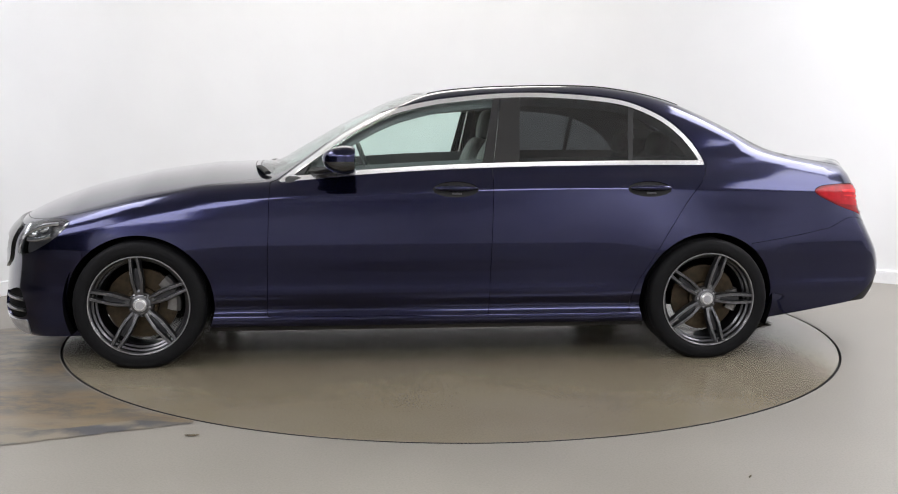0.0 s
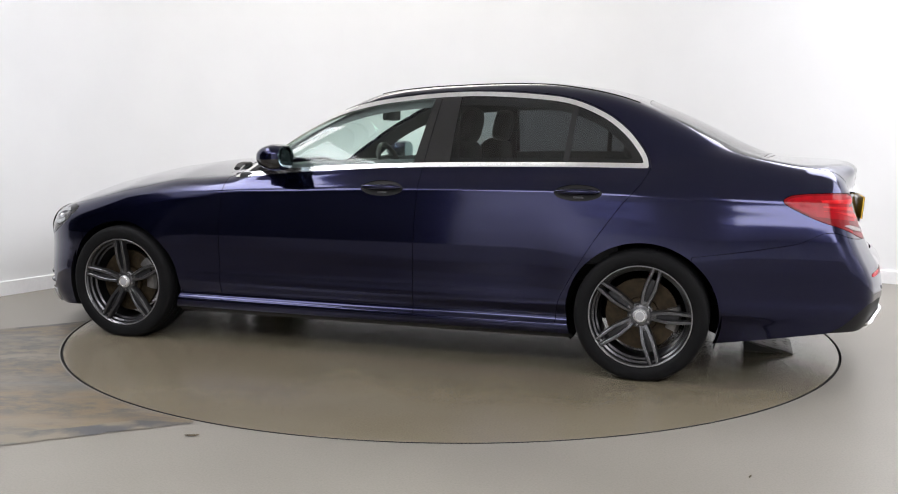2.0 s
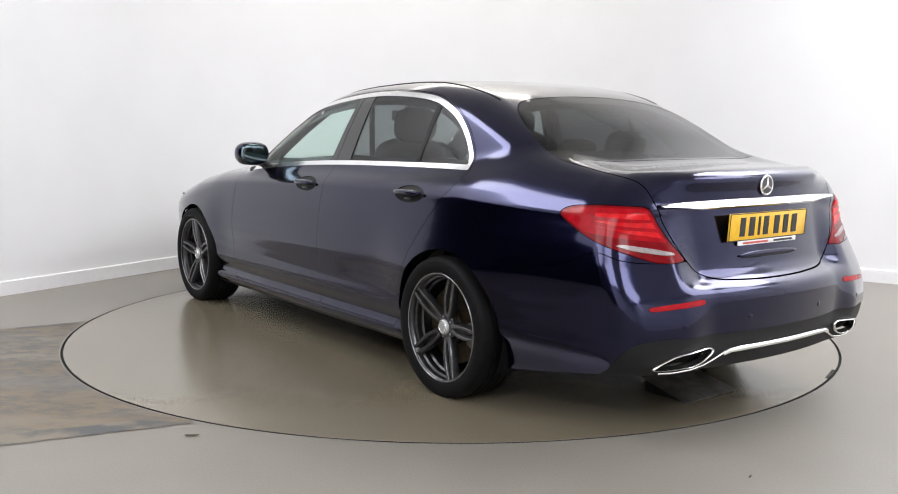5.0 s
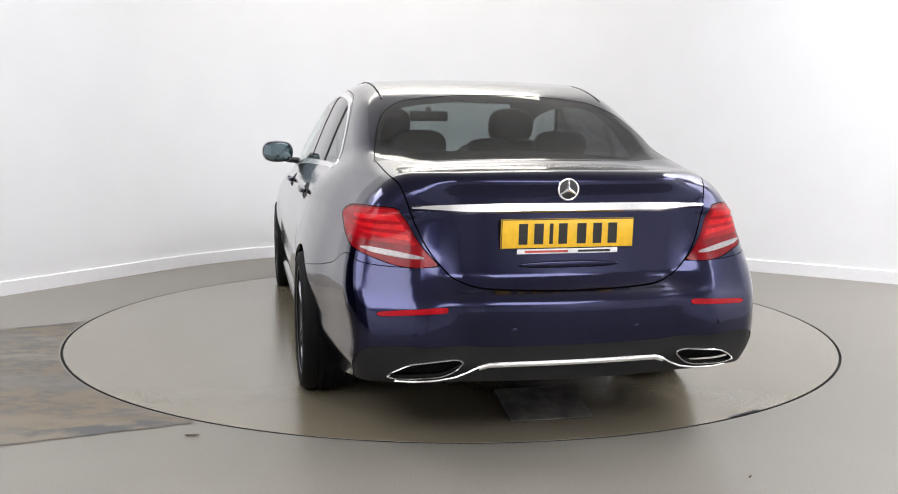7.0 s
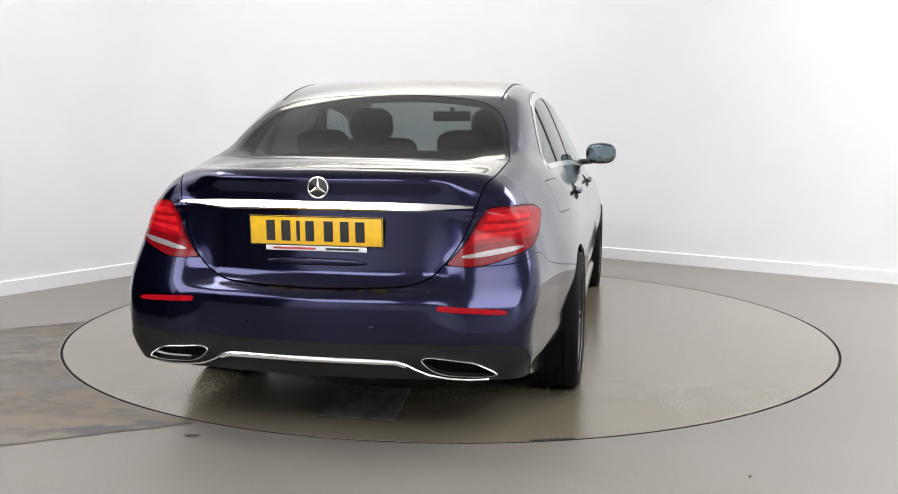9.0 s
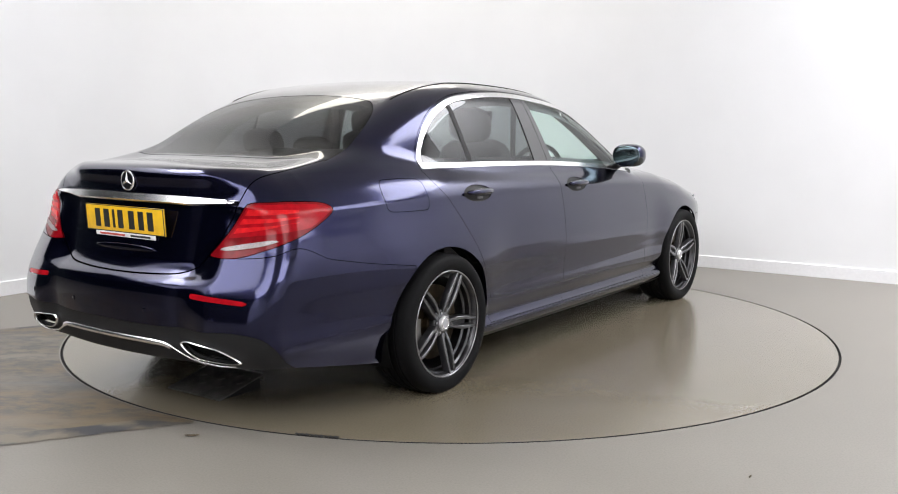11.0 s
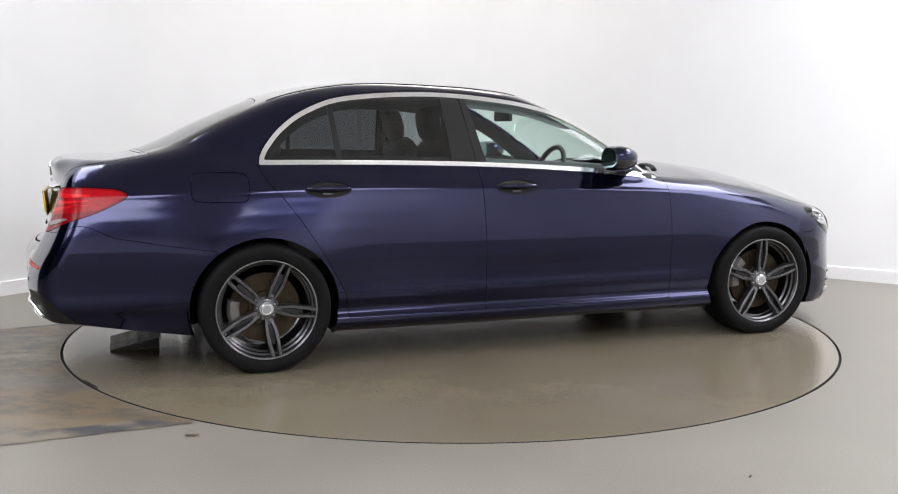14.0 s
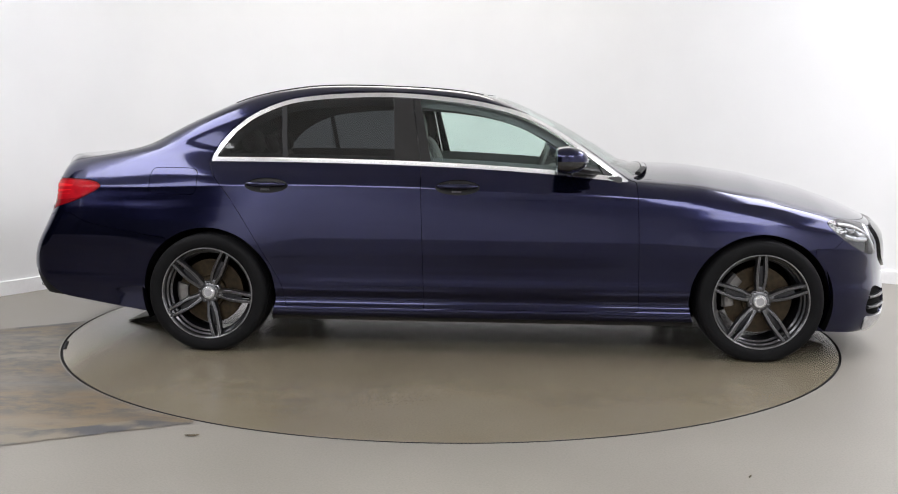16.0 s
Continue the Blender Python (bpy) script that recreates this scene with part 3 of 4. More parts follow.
BASE = base_skin()
GAP = 0.0013
shell = clip(BASE, lambda v: FLANK_BOTTOM(v[:, 0]) - v[:, 2])
shell = clip(shell, outside(arch))

bonnet_skin = clip(shell, inside(bonnet, GAP))
sheet("bonnet", both(bonnet_skin), PAINT, car)
shell = clip(shell, outside(bonnet, GAP))
shell = clip(shell, outside(head, 0.001))
shell = clip(shell, outside(grille))
front_skin = clip(clip(shell, inside(front_bumper, GAP)), outside(intake))
front_bumper_ob = sheet("front_bumper", both(front_skin), PAINT, car)
shell = clip(shell, outside(front_bumper, GAP))
screen_skin = clip(shell, windscreen)
sheet("windscreen", both(offset(clip(screen_skin, inside(windscreen, 0.003)), -0.002)), GLASS_CLEAR, car, "clear green-tinted windscreen", depth=0)
shell = clip(shell, outside(windscreen))
sheet("rear_window", both(offset(clip(shell, inside(backlight, 0.004)), -0.001)), GLASS_DARK, car, "dark privacy glass rear window", depth=0)
shell = clip(shell, outside(backlight))
lamp_skin = clip(shell, inside(lamp, 0.0015))
shell = clip(shell, outside(lamp, 0.0015))
lid_skin = clip(shell, inside(lid, 0.004))
boot_lid = sheet("boot_lid", both(lid_skin), PAINT, car)
shell = clip(shell, outside(lid, GAP))
rear_skin = clip(shell, inside(rear_bumper, GAP))
shell = clip(shell, outside(rear_bumper, GAP))
exhaust = on_rear(EXHAUST)
bumper_skin = clip(rear_skin, outside(valance))
bumper_skin = clip(bumper_skin, outside(on_rear(REFLECTOR)))
rear_bumper_ob = sheet("rear_bumper", both(bumper_skin), PAINT, car)
valance_skin = clip(clip(rear_skin, valance), outside(exhaust))
sheet("diffuser", both(offset(valance_skin, -0.004)), BLACK_PLASTIC, rear_bumper_ob, "matt black lower bumper")
sill_skin = clip(shell, inside(sill, GAP * 0.5))
shell = clip(shell, outside(sill, GAP * 0.5))
fd_skin = clip(clip(shell, inside(f_door, GAP)), outside(dlo))
rd_skin = clip(clip(shell, inside(r_door, GAP)), outside(dlo))
dlo_skin = clip(BASE, dlo)
for fn in (f_door, r_door):
    shell = clip(shell, outside(fn, GAP))
shell = clip(shell, outside(dlo))
wing_skin = clip(shell, lambda v: np.maximum(0.80 - v[:, 0], v[:, 2] - 0.935 - 0.12 * (v[:, 0] - 0.8)))
rest_skin = clip(shell, lambda v: -np.maximum(0.80 - v[:, 0], v[:, 2] - 0.935 - 0.12 * (v[:, 0] - 0.8)))
fuel = on_side(FUEL)


def handle_cup(cx, cz):
    return lambda v: np.where(v[:, 1] > 0.5, (np.sqrt(((v[:, 0] - cx) / 0.118) ** 2 + ((v[:, 2] - cz) / 0.040) ** 2) - 1) * 0.04, 1.0)


def pillar_line(x0, z0, x1, z1):
    """Ahead of a leaning line in the side view it is above nought."""
    return lambda v: v[:, 0] - x0 - (v[:, 2] - z0) * (x1 - x0) / (z1 - z0)


B_FRONT, B_REAR, B_SEAM = pillar_line(-0.263, 1.0, -0.345, 1.37), pillar_line(-0.464, 1.02, -0.487, 1.376), pillar_line(-0.322, 1.0, -0.385, 1.39)
Q_FRONT, Q_REAR, SAIL = pillar_line(-1.052, 1.03, -1.080, 1.326), pillar_line(-1.080, 1.03, -1.108, 1.326), pillar_line(0.66, 0.95, 0.60, 1.06)


def surface_y(x, z):
    """The half-width of the skin at a place in the side view."""
    lo, hi = 0.2, 1.1
    for _ in range(24):
        mid = 0.5 * (lo + hi)
        lo, hi = (lo, mid) if skin(np.array([x, mid, z])) > 0 else (mid, hi)
    return lo


def surface_x(w, z):
    """The rearmost place of the skin at a place in the rear view."""
    lo, hi = -3.0, -1.8
    for _ in range(24):
        mid = 0.5 * (lo + hi)
        lo, hi = (mid, hi) if skin(np.array([mid, w, z])) > 0 else (lo, mid)
    return hi


def surface_front(w, z):
    """The foremost place of the skin at a place in the front view."""
    lo, hi = 1.5, 3.0
    for _ in range(24):
        mid = 0.5 * (lo + hi)
        lo, hi = (lo, mid) if skin(np.array([mid, w, z])) > 0 else (mid, hi)
    return lo


def ellipsoid(cx, cy, cz, rx, ry, rz, seg=24, rings=14, power=2.0):
    bm = bmesh.new()
    bmesh.ops.create_uvsphere(bm, u_segments=seg, v_segments=rings, radius=1.0)
    for v in bm.verts:
        c = v.co.copy()
        k = (abs(c.x) ** power + abs(c.y) ** power + abs(c.z) ** power) ** (-1 / power)
        v.co = Vector((cx + rx * c.x * k, cy + ry * c.y * k, cz + rz * c.z * k))
    return bm


# dark blue-grey tint puts the reflection of dark surroundings into the colour
MIRROR_GLASS = simple("mirror_glass_dark_reflection", (0.15, 0.20, 0.22), 0.02, 1.0, vary=0.0)
SILVER = simple("silver_plastic", (0.5, 0.5, 0.51), 0.3, 0.6)
LIGHT_GREY = simple("grey_plastic_fins", (0.28, 0.28, 0.29), 0.4)

for s in (1, -1):
    flip = (lambda m: m) if s > 0 else mirrored
    sheet("front_wing", flip(wing_skin), PAINT, car)
    side_sill = sheet("side_sill", flip(clip(sill_skin, lambda v: 0.199 - v[:, 2])), PAINT, car)
    sheet("sill_trim", flip(clip(sill_skin, lambda v: v[:, 2] - 0.197)), BLACK_PLASTIC, side_sill, "black lower sill trim")
    for tag, skin_part, cx, cz, ahead in (("front_door", fd_skin, -0.122, 0.897, True), ("rear_door", rd_skin, -1.148, 0.899, False)):
        cup = handle_cup(cx, cz)
        door = sheet(tag, flip(clip(skin_part, outside(cup))), PAINT, car)
        # black sheet gives the recess its shade by colour
        sheet("handle_cup", flip(offset(clip(skin_part, cup), -0.006)), BLACK_PLASTIC, door, "recess behind the handle, its shade put in as black", depth=0)
        hy = surface_y(cx, cz)
        hb = ellipsoid(0, 0, 0, 0.112, 0.021, 0.0165, 28, 12, 2.4)
        for v in hb.verts:
            v.co.y -= 0.35 * v.co.x ** 2
        grip = part("door_handle", hb, PAINT, door)
        grip.location = (cx, s * (hy + 0.018), cz + 0.007)
        if s < 0:
            grip.rotation_euler = (0, 0, math.pi)
        # grey bar laid in as the floor's reflection in the handle cup
        part("cup_reflection", box(cx - 0.005, s * (hy + 0.012), cz - 0.021, 0.050, 0.006, 0.009, 0.002), RIM_GREY, door)
        trim = clip(dlo_skin, lambda v: -0.0235 - dlo(v))
        trim = clip(trim, (lambda v: -B_SEAM(v)) if ahead else B_SEAM)
        sheet("window_trim", flip(offset(trim, 0.003)), CHROME, door, "polished chrome window surround", depth=0.012)
        pane_all = offset(clip(dlo_skin, inside(dlo, 0.0225)), -0.004)
        if ahead:
            pane = clip(clip(pane_all, lambda v: -B_FRONT(v)), SAIL)
            sheet("window", flip(pane), GLASS_CLEAR, door, "clear green-tinted side window", depth=0)
            sheet("mirror_base", flip(offset(clip(pane_all, lambda v: -SAIL(v)), 0.002)), BLACK_PLASTIC, door)
            sheet("pillar_trim", flip(offset(clip(clip(pane_all, B_FRONT), lambda v: 0.002 - B_SEAM(v)), 0.003)), BLACK_GLOSS, door, "gloss black pillar cover")
        else:
            sheet("window", flip(clip(clip(pane_all, B_REAR), lambda v: -Q_FRONT(v))), GLASS_DARK, door, "dark privacy glass", depth=0)
            sheet("quarter_window", flip(clip(pane_all, Q_REAR)), GLASS_DARK, door, "dark privacy glass", depth=0)
            sheet("window_divider", flip(offset(clip(clip(pane_all, Q_FRONT), lambda v: -Q_REAR(v)), 0.003)), BLACK_PLASTIC, door)
            sheet("pillar_trim", flip(offset(clip(clip(pane_all, lambda v: -B_REAR(v)), lambda v: 0.002 + B_SEAM(v)), 0.003)), BLACK_GLOSS, door, "gloss black pillar cover")
quarter_r = clip(rest_skin, outside(fuel, 0.0014))
sheet("body", joined(rest_skin, mirrored(quarter_r)), PAINT, car)
sheet("fuel_flap", mirrored(clip(rest_skin, inside(fuel, 0.0014))), PAINT, car)

# dark shell under the panel joints, the floor pan and the wheel housings
inner = clip(clip(clip(BASE, outside(arch, 0.012)), outside(dlo, -0.03)), lambda v: v[:, 2] - 0.955 + 0.2 * np.maximum(v[:, 0] - 0.8, 0) - 0.08 * (v[:, 0] < -1.95))
inner = clip(inner, lambda v: FLANK_BOTTOM(v[:, 0]) + 0.02 - v[:, 2])
inner = clip(clip(clip(inner, outside(head, -0.004)), outside(grille, -0.004)), outside(exhaust, -0.004))
sheet("inner_shell", both(offset(inner, -0.016)), DARK_VOID, car, "black inner body shell", depth=0)
lining = clip(BASE, lambda v: 0.93 - v[:, 2])
lining = clip(lining, lambda v: np.maximum(np.abs(v[:, 0] + 0.6) - 1.75, -dlo(v) - 0.055))
lining = clip(clip(lining, outside(backlight, -0.012)), outside(windscreen, -0.012))
HEADLINER = simple("grey_headlining", (0.10, 0.10, 0.105), 0.9)
sheet("headlining", both(offset(clip(lining, lambda v: v[:, 0] - 0.9), -0.03)), HEADLINER, car, "dark grey roof lining", depth=0)
part("floor_pan", box(-0.02, 0, 0.20, 2.10, 1.56, 0.07, 0.02), DARK_VOID, car)
part("rear_floor", box(-1.5, 0, 0.23, 0.9, 1.0, 0.05, 0.02), DARK_VOID, car)
part("engine_tray", box(1.55, 0, 0.30, 1.2, 1.0, 0.22, 0.03), DARK_VOID, car)
part("rear_tray", box(-1.85, 0, 0.36, 0.8, 1.1, 0.08, 0.03), DARK_VOID, car)
for ax in AXLES:
    for s in (1, -1):
        lb = bmesh.new()
        prof = [(ARCH_R + 0.012, 0.90), (ARCH_R + 0.012, 0.50), (0.02, 0.50)]
        rows = []
        for r, y in prof:
            rows.append([lb.verts.new((ax + r * ARCH_WIDE * math.cos(math.pi * (-0.14 + 1.28 * i / 40)), s * y * (1 if y < 0.6 else 0.985), HUB_Z + r * math.sin(math.pi * (-0.14 + 1.28 * i / 40)))) for i in range(41)])
        for a, b in zip(rows, rows[1:]):
            for i in range(40):
                lb.faces.new((a[i], a[i + 1], b[i + 1], b[i]))
        part("wheel_housing", lb, DARK_VOID, car)

# ---- lamps, badge and plate at the tail ----
RED_LENS = simple("red_lamp_lens", (0.31, 0.004, 0.009), 0.14, 0.0, 0.0, vary=0.15, scale=30.0, spec=0.15)
RED_DEEP = simple("deep_red_lens", (0.17, 0.003, 0.006), 0.14, 0.0, 0.0, vary=0.2, scale=25.0, spec=0.15)
RED_BRIGHT = simple("bright_red_lens", (0.56, 0.011, 0.015), 0.14, 0.0, 0.0, vary=0.15, scale=40.0, spec=0.15)
WHITE_LENS = simple("ribbed_clear_lens", (0.24, 0.21, 0.21), 0.3, 0.3, 0.3, vary=0.2, scale=120.0, grain=0.6)
for s in (1, -1):
    flip = (lambda m: m) if s > 0 else mirrored
    tail = sheet("tail_lamp", flip(lamp_skin), RED_DEEP, car, "red tail lamp with a clear reversing strip")
    uz = lambda v: ((v[:, 0] + 2.42 + np.abs(v[:, 1])) * 0.7071, v[:, 2])
    upper = clip(lamp_skin, lambda v: np.maximum(lamp(v) + 0.010, 0.775 + 0.12 * (uz(v)[0] - 0.38) - v[:, 2]))
    sheet("light_panel", flip(offset(upper, 0.0012)), RED_LENS, tail, "red lens", depth=0.002)
    for lo, hi, slope in ((0.795, 0.815, 0.16), (0.828, 0.851, 0.10), (0.863, 0.890, 0.05)):
        band = clip(upper, lambda v: np.maximum(lo + slope * (uz(v)[0] - 0.42) - v[:, 2], v[:, 2] - hi - (slope - 0.06) * (uz(v)[0] - 0.42)))
        band = clip(band, lambda v: np.maximum(uz(v)[0] - 0.66, lamp(v) + 0.018))
        sheet("light_bar", flip(offset(band, 0.0032)), RED_BRIGHT, tail, "bright red light bar", depth=0.002)
    sheet("reversing_light", flip(offset(clip(lamp_skin, on_corner(REVERSE)), 0.003)), WHITE_LENS, tail, "clear ribbed reversing light", depth=0.003)
    sheet("reflector", flip(offset(clip(rear_skin, inside(on_rear(REFLECTOR), 0.001)), 0.002)), RED_LENS, rear_bumper_ob, "red strip reflector", depth=0.004)
    # black sheet paints the shade inside the exhaust opening
    sheet("exhaust_mouth", flip(offset(clip(rear_skin, exhaust), -0.03)), DARK_VOID, rear_bumper_ob, depth=0)
    ring = [(surface_x(w, z) - 0.004, s * w, z) for w, z in EXHAUST]
    part("exhaust_trim", tube(ring, 0.0040, 0.010, 8, up=(1, 0, 0), closed=True), CHROME, rear_bumper_ob, "chrome exhaust surround")
strip = [(0.665, 0.284), (0.60, 0.282), (0.52, 0.286), (0.45, 0.297), (0.40, 0.318), (0.365, 0.338), (0.33, 0.350), (0.25, 0.352), (0.12, 0.353), (0.0, 0.353)]
strip = [(w, z) for w, z in strip] + [(-w, z) for w, z in strip[-2::-1]]
chrome_strip = tube([(surface_x(abs(w), z) - 0.004, w, z) for w, z in strip], 0.005, 0.0045, 8)
tube([(surface_x(abs(w), z) - 0.004, w, z - 0.003) for w, z in strip if abs(w) < 0.39], 0.009, 0.0105, 10, bm=chrome_strip)
part("bumper_strip", chrome_strip, CHROME, rear_bumper_ob, "chrome strip across the lower bumper")
for w, z in ((0.60, 0.470), (0.24, 0.475), (-0.24, 0.475), (-0.60, 0.470)):
    eye_x = surface_x(abs(w), z)
    lean = math.atan2(surface_x(abs(w) + 0.02, z) - eye_x, 0.02)
    sensor = part("parking_sensor", lathe([(0.001, -0.0016), (0.0095, -0.0016), (0.0110, -0.0008), (0.0110, 0.004)], 20), PAINT, rear_bumper_ob, "small round parking sensor")
    sensor.matrix_local = Matrix.Translation((eye_x, w, z)) @ Matrix.Rotation(-math.pi / 2 - math.copysign(lean, w), 4, "Z")
bar = bmesh.new()
rows = []
for i in range(41):
    w = -0.588 + 1.176 * i / 40
    top, low = 0.934 - 0.012 * (abs(w) / 0.588) ** 3, 0.934 - 0.012 * (abs(w) / 0.588) ** 3 - (0.036 if abs(w) < 0.39 else 0.036 - 0.026 * (abs(w) - 0.39) / 0.198)
    x0 = surface_x(abs(w), 0.915)
    rows.append([bar.verts.new(c) for c in ((x0 + 0.02, w, top), (x0 - 0.012, w, top - 0.002), (x0 - 0.023, w, 0.2 * top + 0.8 * low), (x0 - 0.018, w, low), (x0 + 0.02, w, low))])
for a, b in zip(rows, rows[1:]):
    for k in range(4):
        bar.faces.new((a[k], a[k + 1], b[k + 1], b[k]))
part("chrome_bar", bar, CHROME, boot_lid, "polished chrome bar above the number plate")

badge_x = surface_x(0, 0.983) - 0.006
badge = part("badge", lathe([(0.001, 0.0), (0.036, 0.0), (0.036, -0.004), (0.001, -0.006)], 32), BLACK_GLOSS, boot_lid, "round badge in a chrome ring")
badge.rotation_euler = (0, 0, -math.pi / 2)
badge.location = (badge_x, 0, 0.983)
rb = tube([(0.0385 * math.cos(2 * math.pi * i / 40), 0, 0.0385 * math.sin(2 * math.pi * i / 40)) for i in range(40)], 0.0048, 0.0048, 8, up=(0, 1, 0), closed=True)
part("badge_ring", rb, CHROME, badge, "chrome ring")
sb = bmesh.new()
for k in range(3):
    m = Matrix.Rotation(radians(120 * k), 4, "Y")
    for f in (0.0,):
        v = [sb.verts.new(m @ Vector(c)) for c in ((-0.0075, -0.005, 0.003), (0.0075, -0.005, 0.003), (0.0012, -0.005, 0.037), (-0.0012, -0.005, 0.037), (0, -0.012, 0.002))]
        for tri in ((0, 1, 4), (1, 2, 4), (2, 3, 4), (3, 0, 4)):
            sb.faces.new([v[q] for q in tri])
part("badge_spokes", sb, CHROME, badge, "chrome spokes")

PLATE_YELLOW = simple("yellow_plate", (0.85, 0.50, 0.02), 0.3, 0.0, 0.5, vary=0.06)
PLATE_BLACK = simple("black_characters", (0.02, 0.02, 0.02), 0.4)
PLATE_WHITE = simple("white_strip", (0.8, 0.8, 0.8), 0.4)
PLATE_RED = simple("red_print", (0.5, 0.08, 0.06), 0.5)
plate = part("number_plate", box(0, 0, 0, 0.008, 0.528, 0.113, 0.003), PLATE_YELLOW, boot_lid, "yellow number plate with black bars")
plate.matrix_local = pose(-2.502, 0.004, 0.820, 0, -4.0, 0)
border = bmesh.new()
for cy, cz, sy, sz in ((0, 0.0545, 0.520, 0.003), (0, -0.0545, 0.520, 0.003), (0.261, 0, 0.003, 0.112), (-0.261, 0, 0.003, 0.112)):
    add_box(border, -0.0045, cy, cz, 0.002, sy, sz)
part("plate_border", border, PLATE_BLACK, plate, smooth=False)
for k, (yc, wd) in enumerate(((0.178, 0.034), (0.117, 0.036), (0.068, 0.014), (0.022, 0.034), (-0.052, 0.036), (-0.115, 0.034), (-0.176, 0.036))):
    part("character_bar", box(-0.0048, yc, 0.0, 0.003, wd, 0.078, 0.0008), PLATE_BLACK, plate, smooth=False)
part("dealer_strip", box(-0.003, 0.0, -0.067, 0.006, 0.40, 0.019, 0.002), PLATE_WHITE, plate, "white strip with printed bars")
part("printed_bar", box(-0.0065, 0.085, -0.067, 0.002, 0.17, 0.008), PLATE_RED, plate, smooth=False)
part("printed_bar", box(-0.0065, -0.105, -0.067, 0.002, 0.13, 0.008), PLATE_BLACK, plate, smooth=False)
part("lid_grip", ellipsoid(surface_x(0, 0.70) + 0.003, 0, 0.703, 0.008, 0.20, 0.016, 24, 10), PAINT, boot_lid)

# ---- front lamps, grille and intakes ----
LAMP_BOWL = simple("dark_lamp_housing", (0.045, 0.045, 0.048), 0.35)
REFLECTOR_SILVER = simple("lamp_reflector", (0.62, 0.63, 0.65), 0.15, 0.9)
head_skin = clip(clip(BASE, head), lambda v: 0.5 - v[:, 1])
for s in (1, -1):
    flip = (lambda m: m) if s > 0 else mirrored
    hl = sheet("headlamp", flip(offset(head_skin, 0.001)), GLASS_LAMP, car, "clear headlamp with silver reflector", depth=0)
    sheet("lamp_bowl", flip(offset(head_skin, -0.05)), LAMP_BOWL, hl, "dark lamp housing", depth=0)
    tb = tube([(2.050 + 0.045 * k / 8, s * (surface_y(2.050 + 0.045 * k / 8, 0.705 - 0.016 * k) - 0.014), 0.705 - 0.016 * k) for k in range(9)], 0.010, 0.008)
    part("lamp_fascia", tb, REFLECTOR_SILVER, hl, "silver inner edge")
    tb = tube([(1.86 + 0.2 * k / 8, s * (surface_y(1.86 + 0.2 * k / 8, 0.69 - 0.006 * k) - 0.018), 0.722 - 0.0011 * k * k) for k in range(9)], 0.007, 0.009)
    part("daylight_bar", tb, REFLECTOR_SILVER, hl, "silver light guide")
    tb = tube([(1.90 + 0.14 * k / 8, s * (surface_y(1.90 + 0.14 * k / 8, 0.62) - 0.02), 0.665 - 0.0075 * k + 0.0005 * k * k) for k in range(9)], 0.008, 0.011)
    part("daylight_bar", tb, REFLECTOR_SILVER, hl, "silver light guide")
    for px, pz in ((1.945, 0.690), (2.01, 0.660)):
        lens = part("projector_lens", ellipsoid(px, s * (surface_y(px, pz) - 0.045), pz, 0.03, 0.03, 0.03), REFLECTOR_SILVER, hl)
    # black sheet paints the shade inside the intake
    sheet("intake", flip(offset(clip(clip(BASE, intake), lambda v: 0.12 - v[:, 2]), -0.022)), DARK_VOID, front_bumper_ob, depth=0)
    # silver put on the painted corner as the reflection of the white wall
    sheet("corner_sheen", flip(offset(clip(front_skin, blade), 0.006)), SILVER, front_bumper_ob, "bumper corner blade, its silver colour imitating the white wall's reflection", depth=0.010)
    for k in range(2):
        zc = 0.318 - 0.055 * k
        fb = tube([(surface_front(w, zc + 0.04 * (w - 0.5)) - 0.010, s * w, zc + 0.04 * (w - 0.5)) for w in np.linspace(0.54, 0.758, 9)], 0.012, 0.010, 8)
        part("intake_fin", fb, RIM_GREY, front_bumper_ob, "grey intake fin")
# shallow black sheet stands for the shaded depth behind the bars
gr = sheet("grille", both(offset(clip(BASE, grille), -0.05)), DARK_VOID, car, "grille with chrome bars, the shade of its depth put in as black")
surround = clip(clip(BASE, grille), lambda v: -0.075 - grille(v))
sheet("grille_surround", both(offset(surround, 0.012)), BLACK_GLOSS, gr, "gloss black grille surround", depth=0.05)
for zc in (0.52, 0.61):
    part("grille_bar", tube([(2.25 - 0.50 * abs(y) ** 3, y, zc) for y in np.linspace(-0.43, 0.43, 15)], 0.010, 0.012), CHROME, gr)

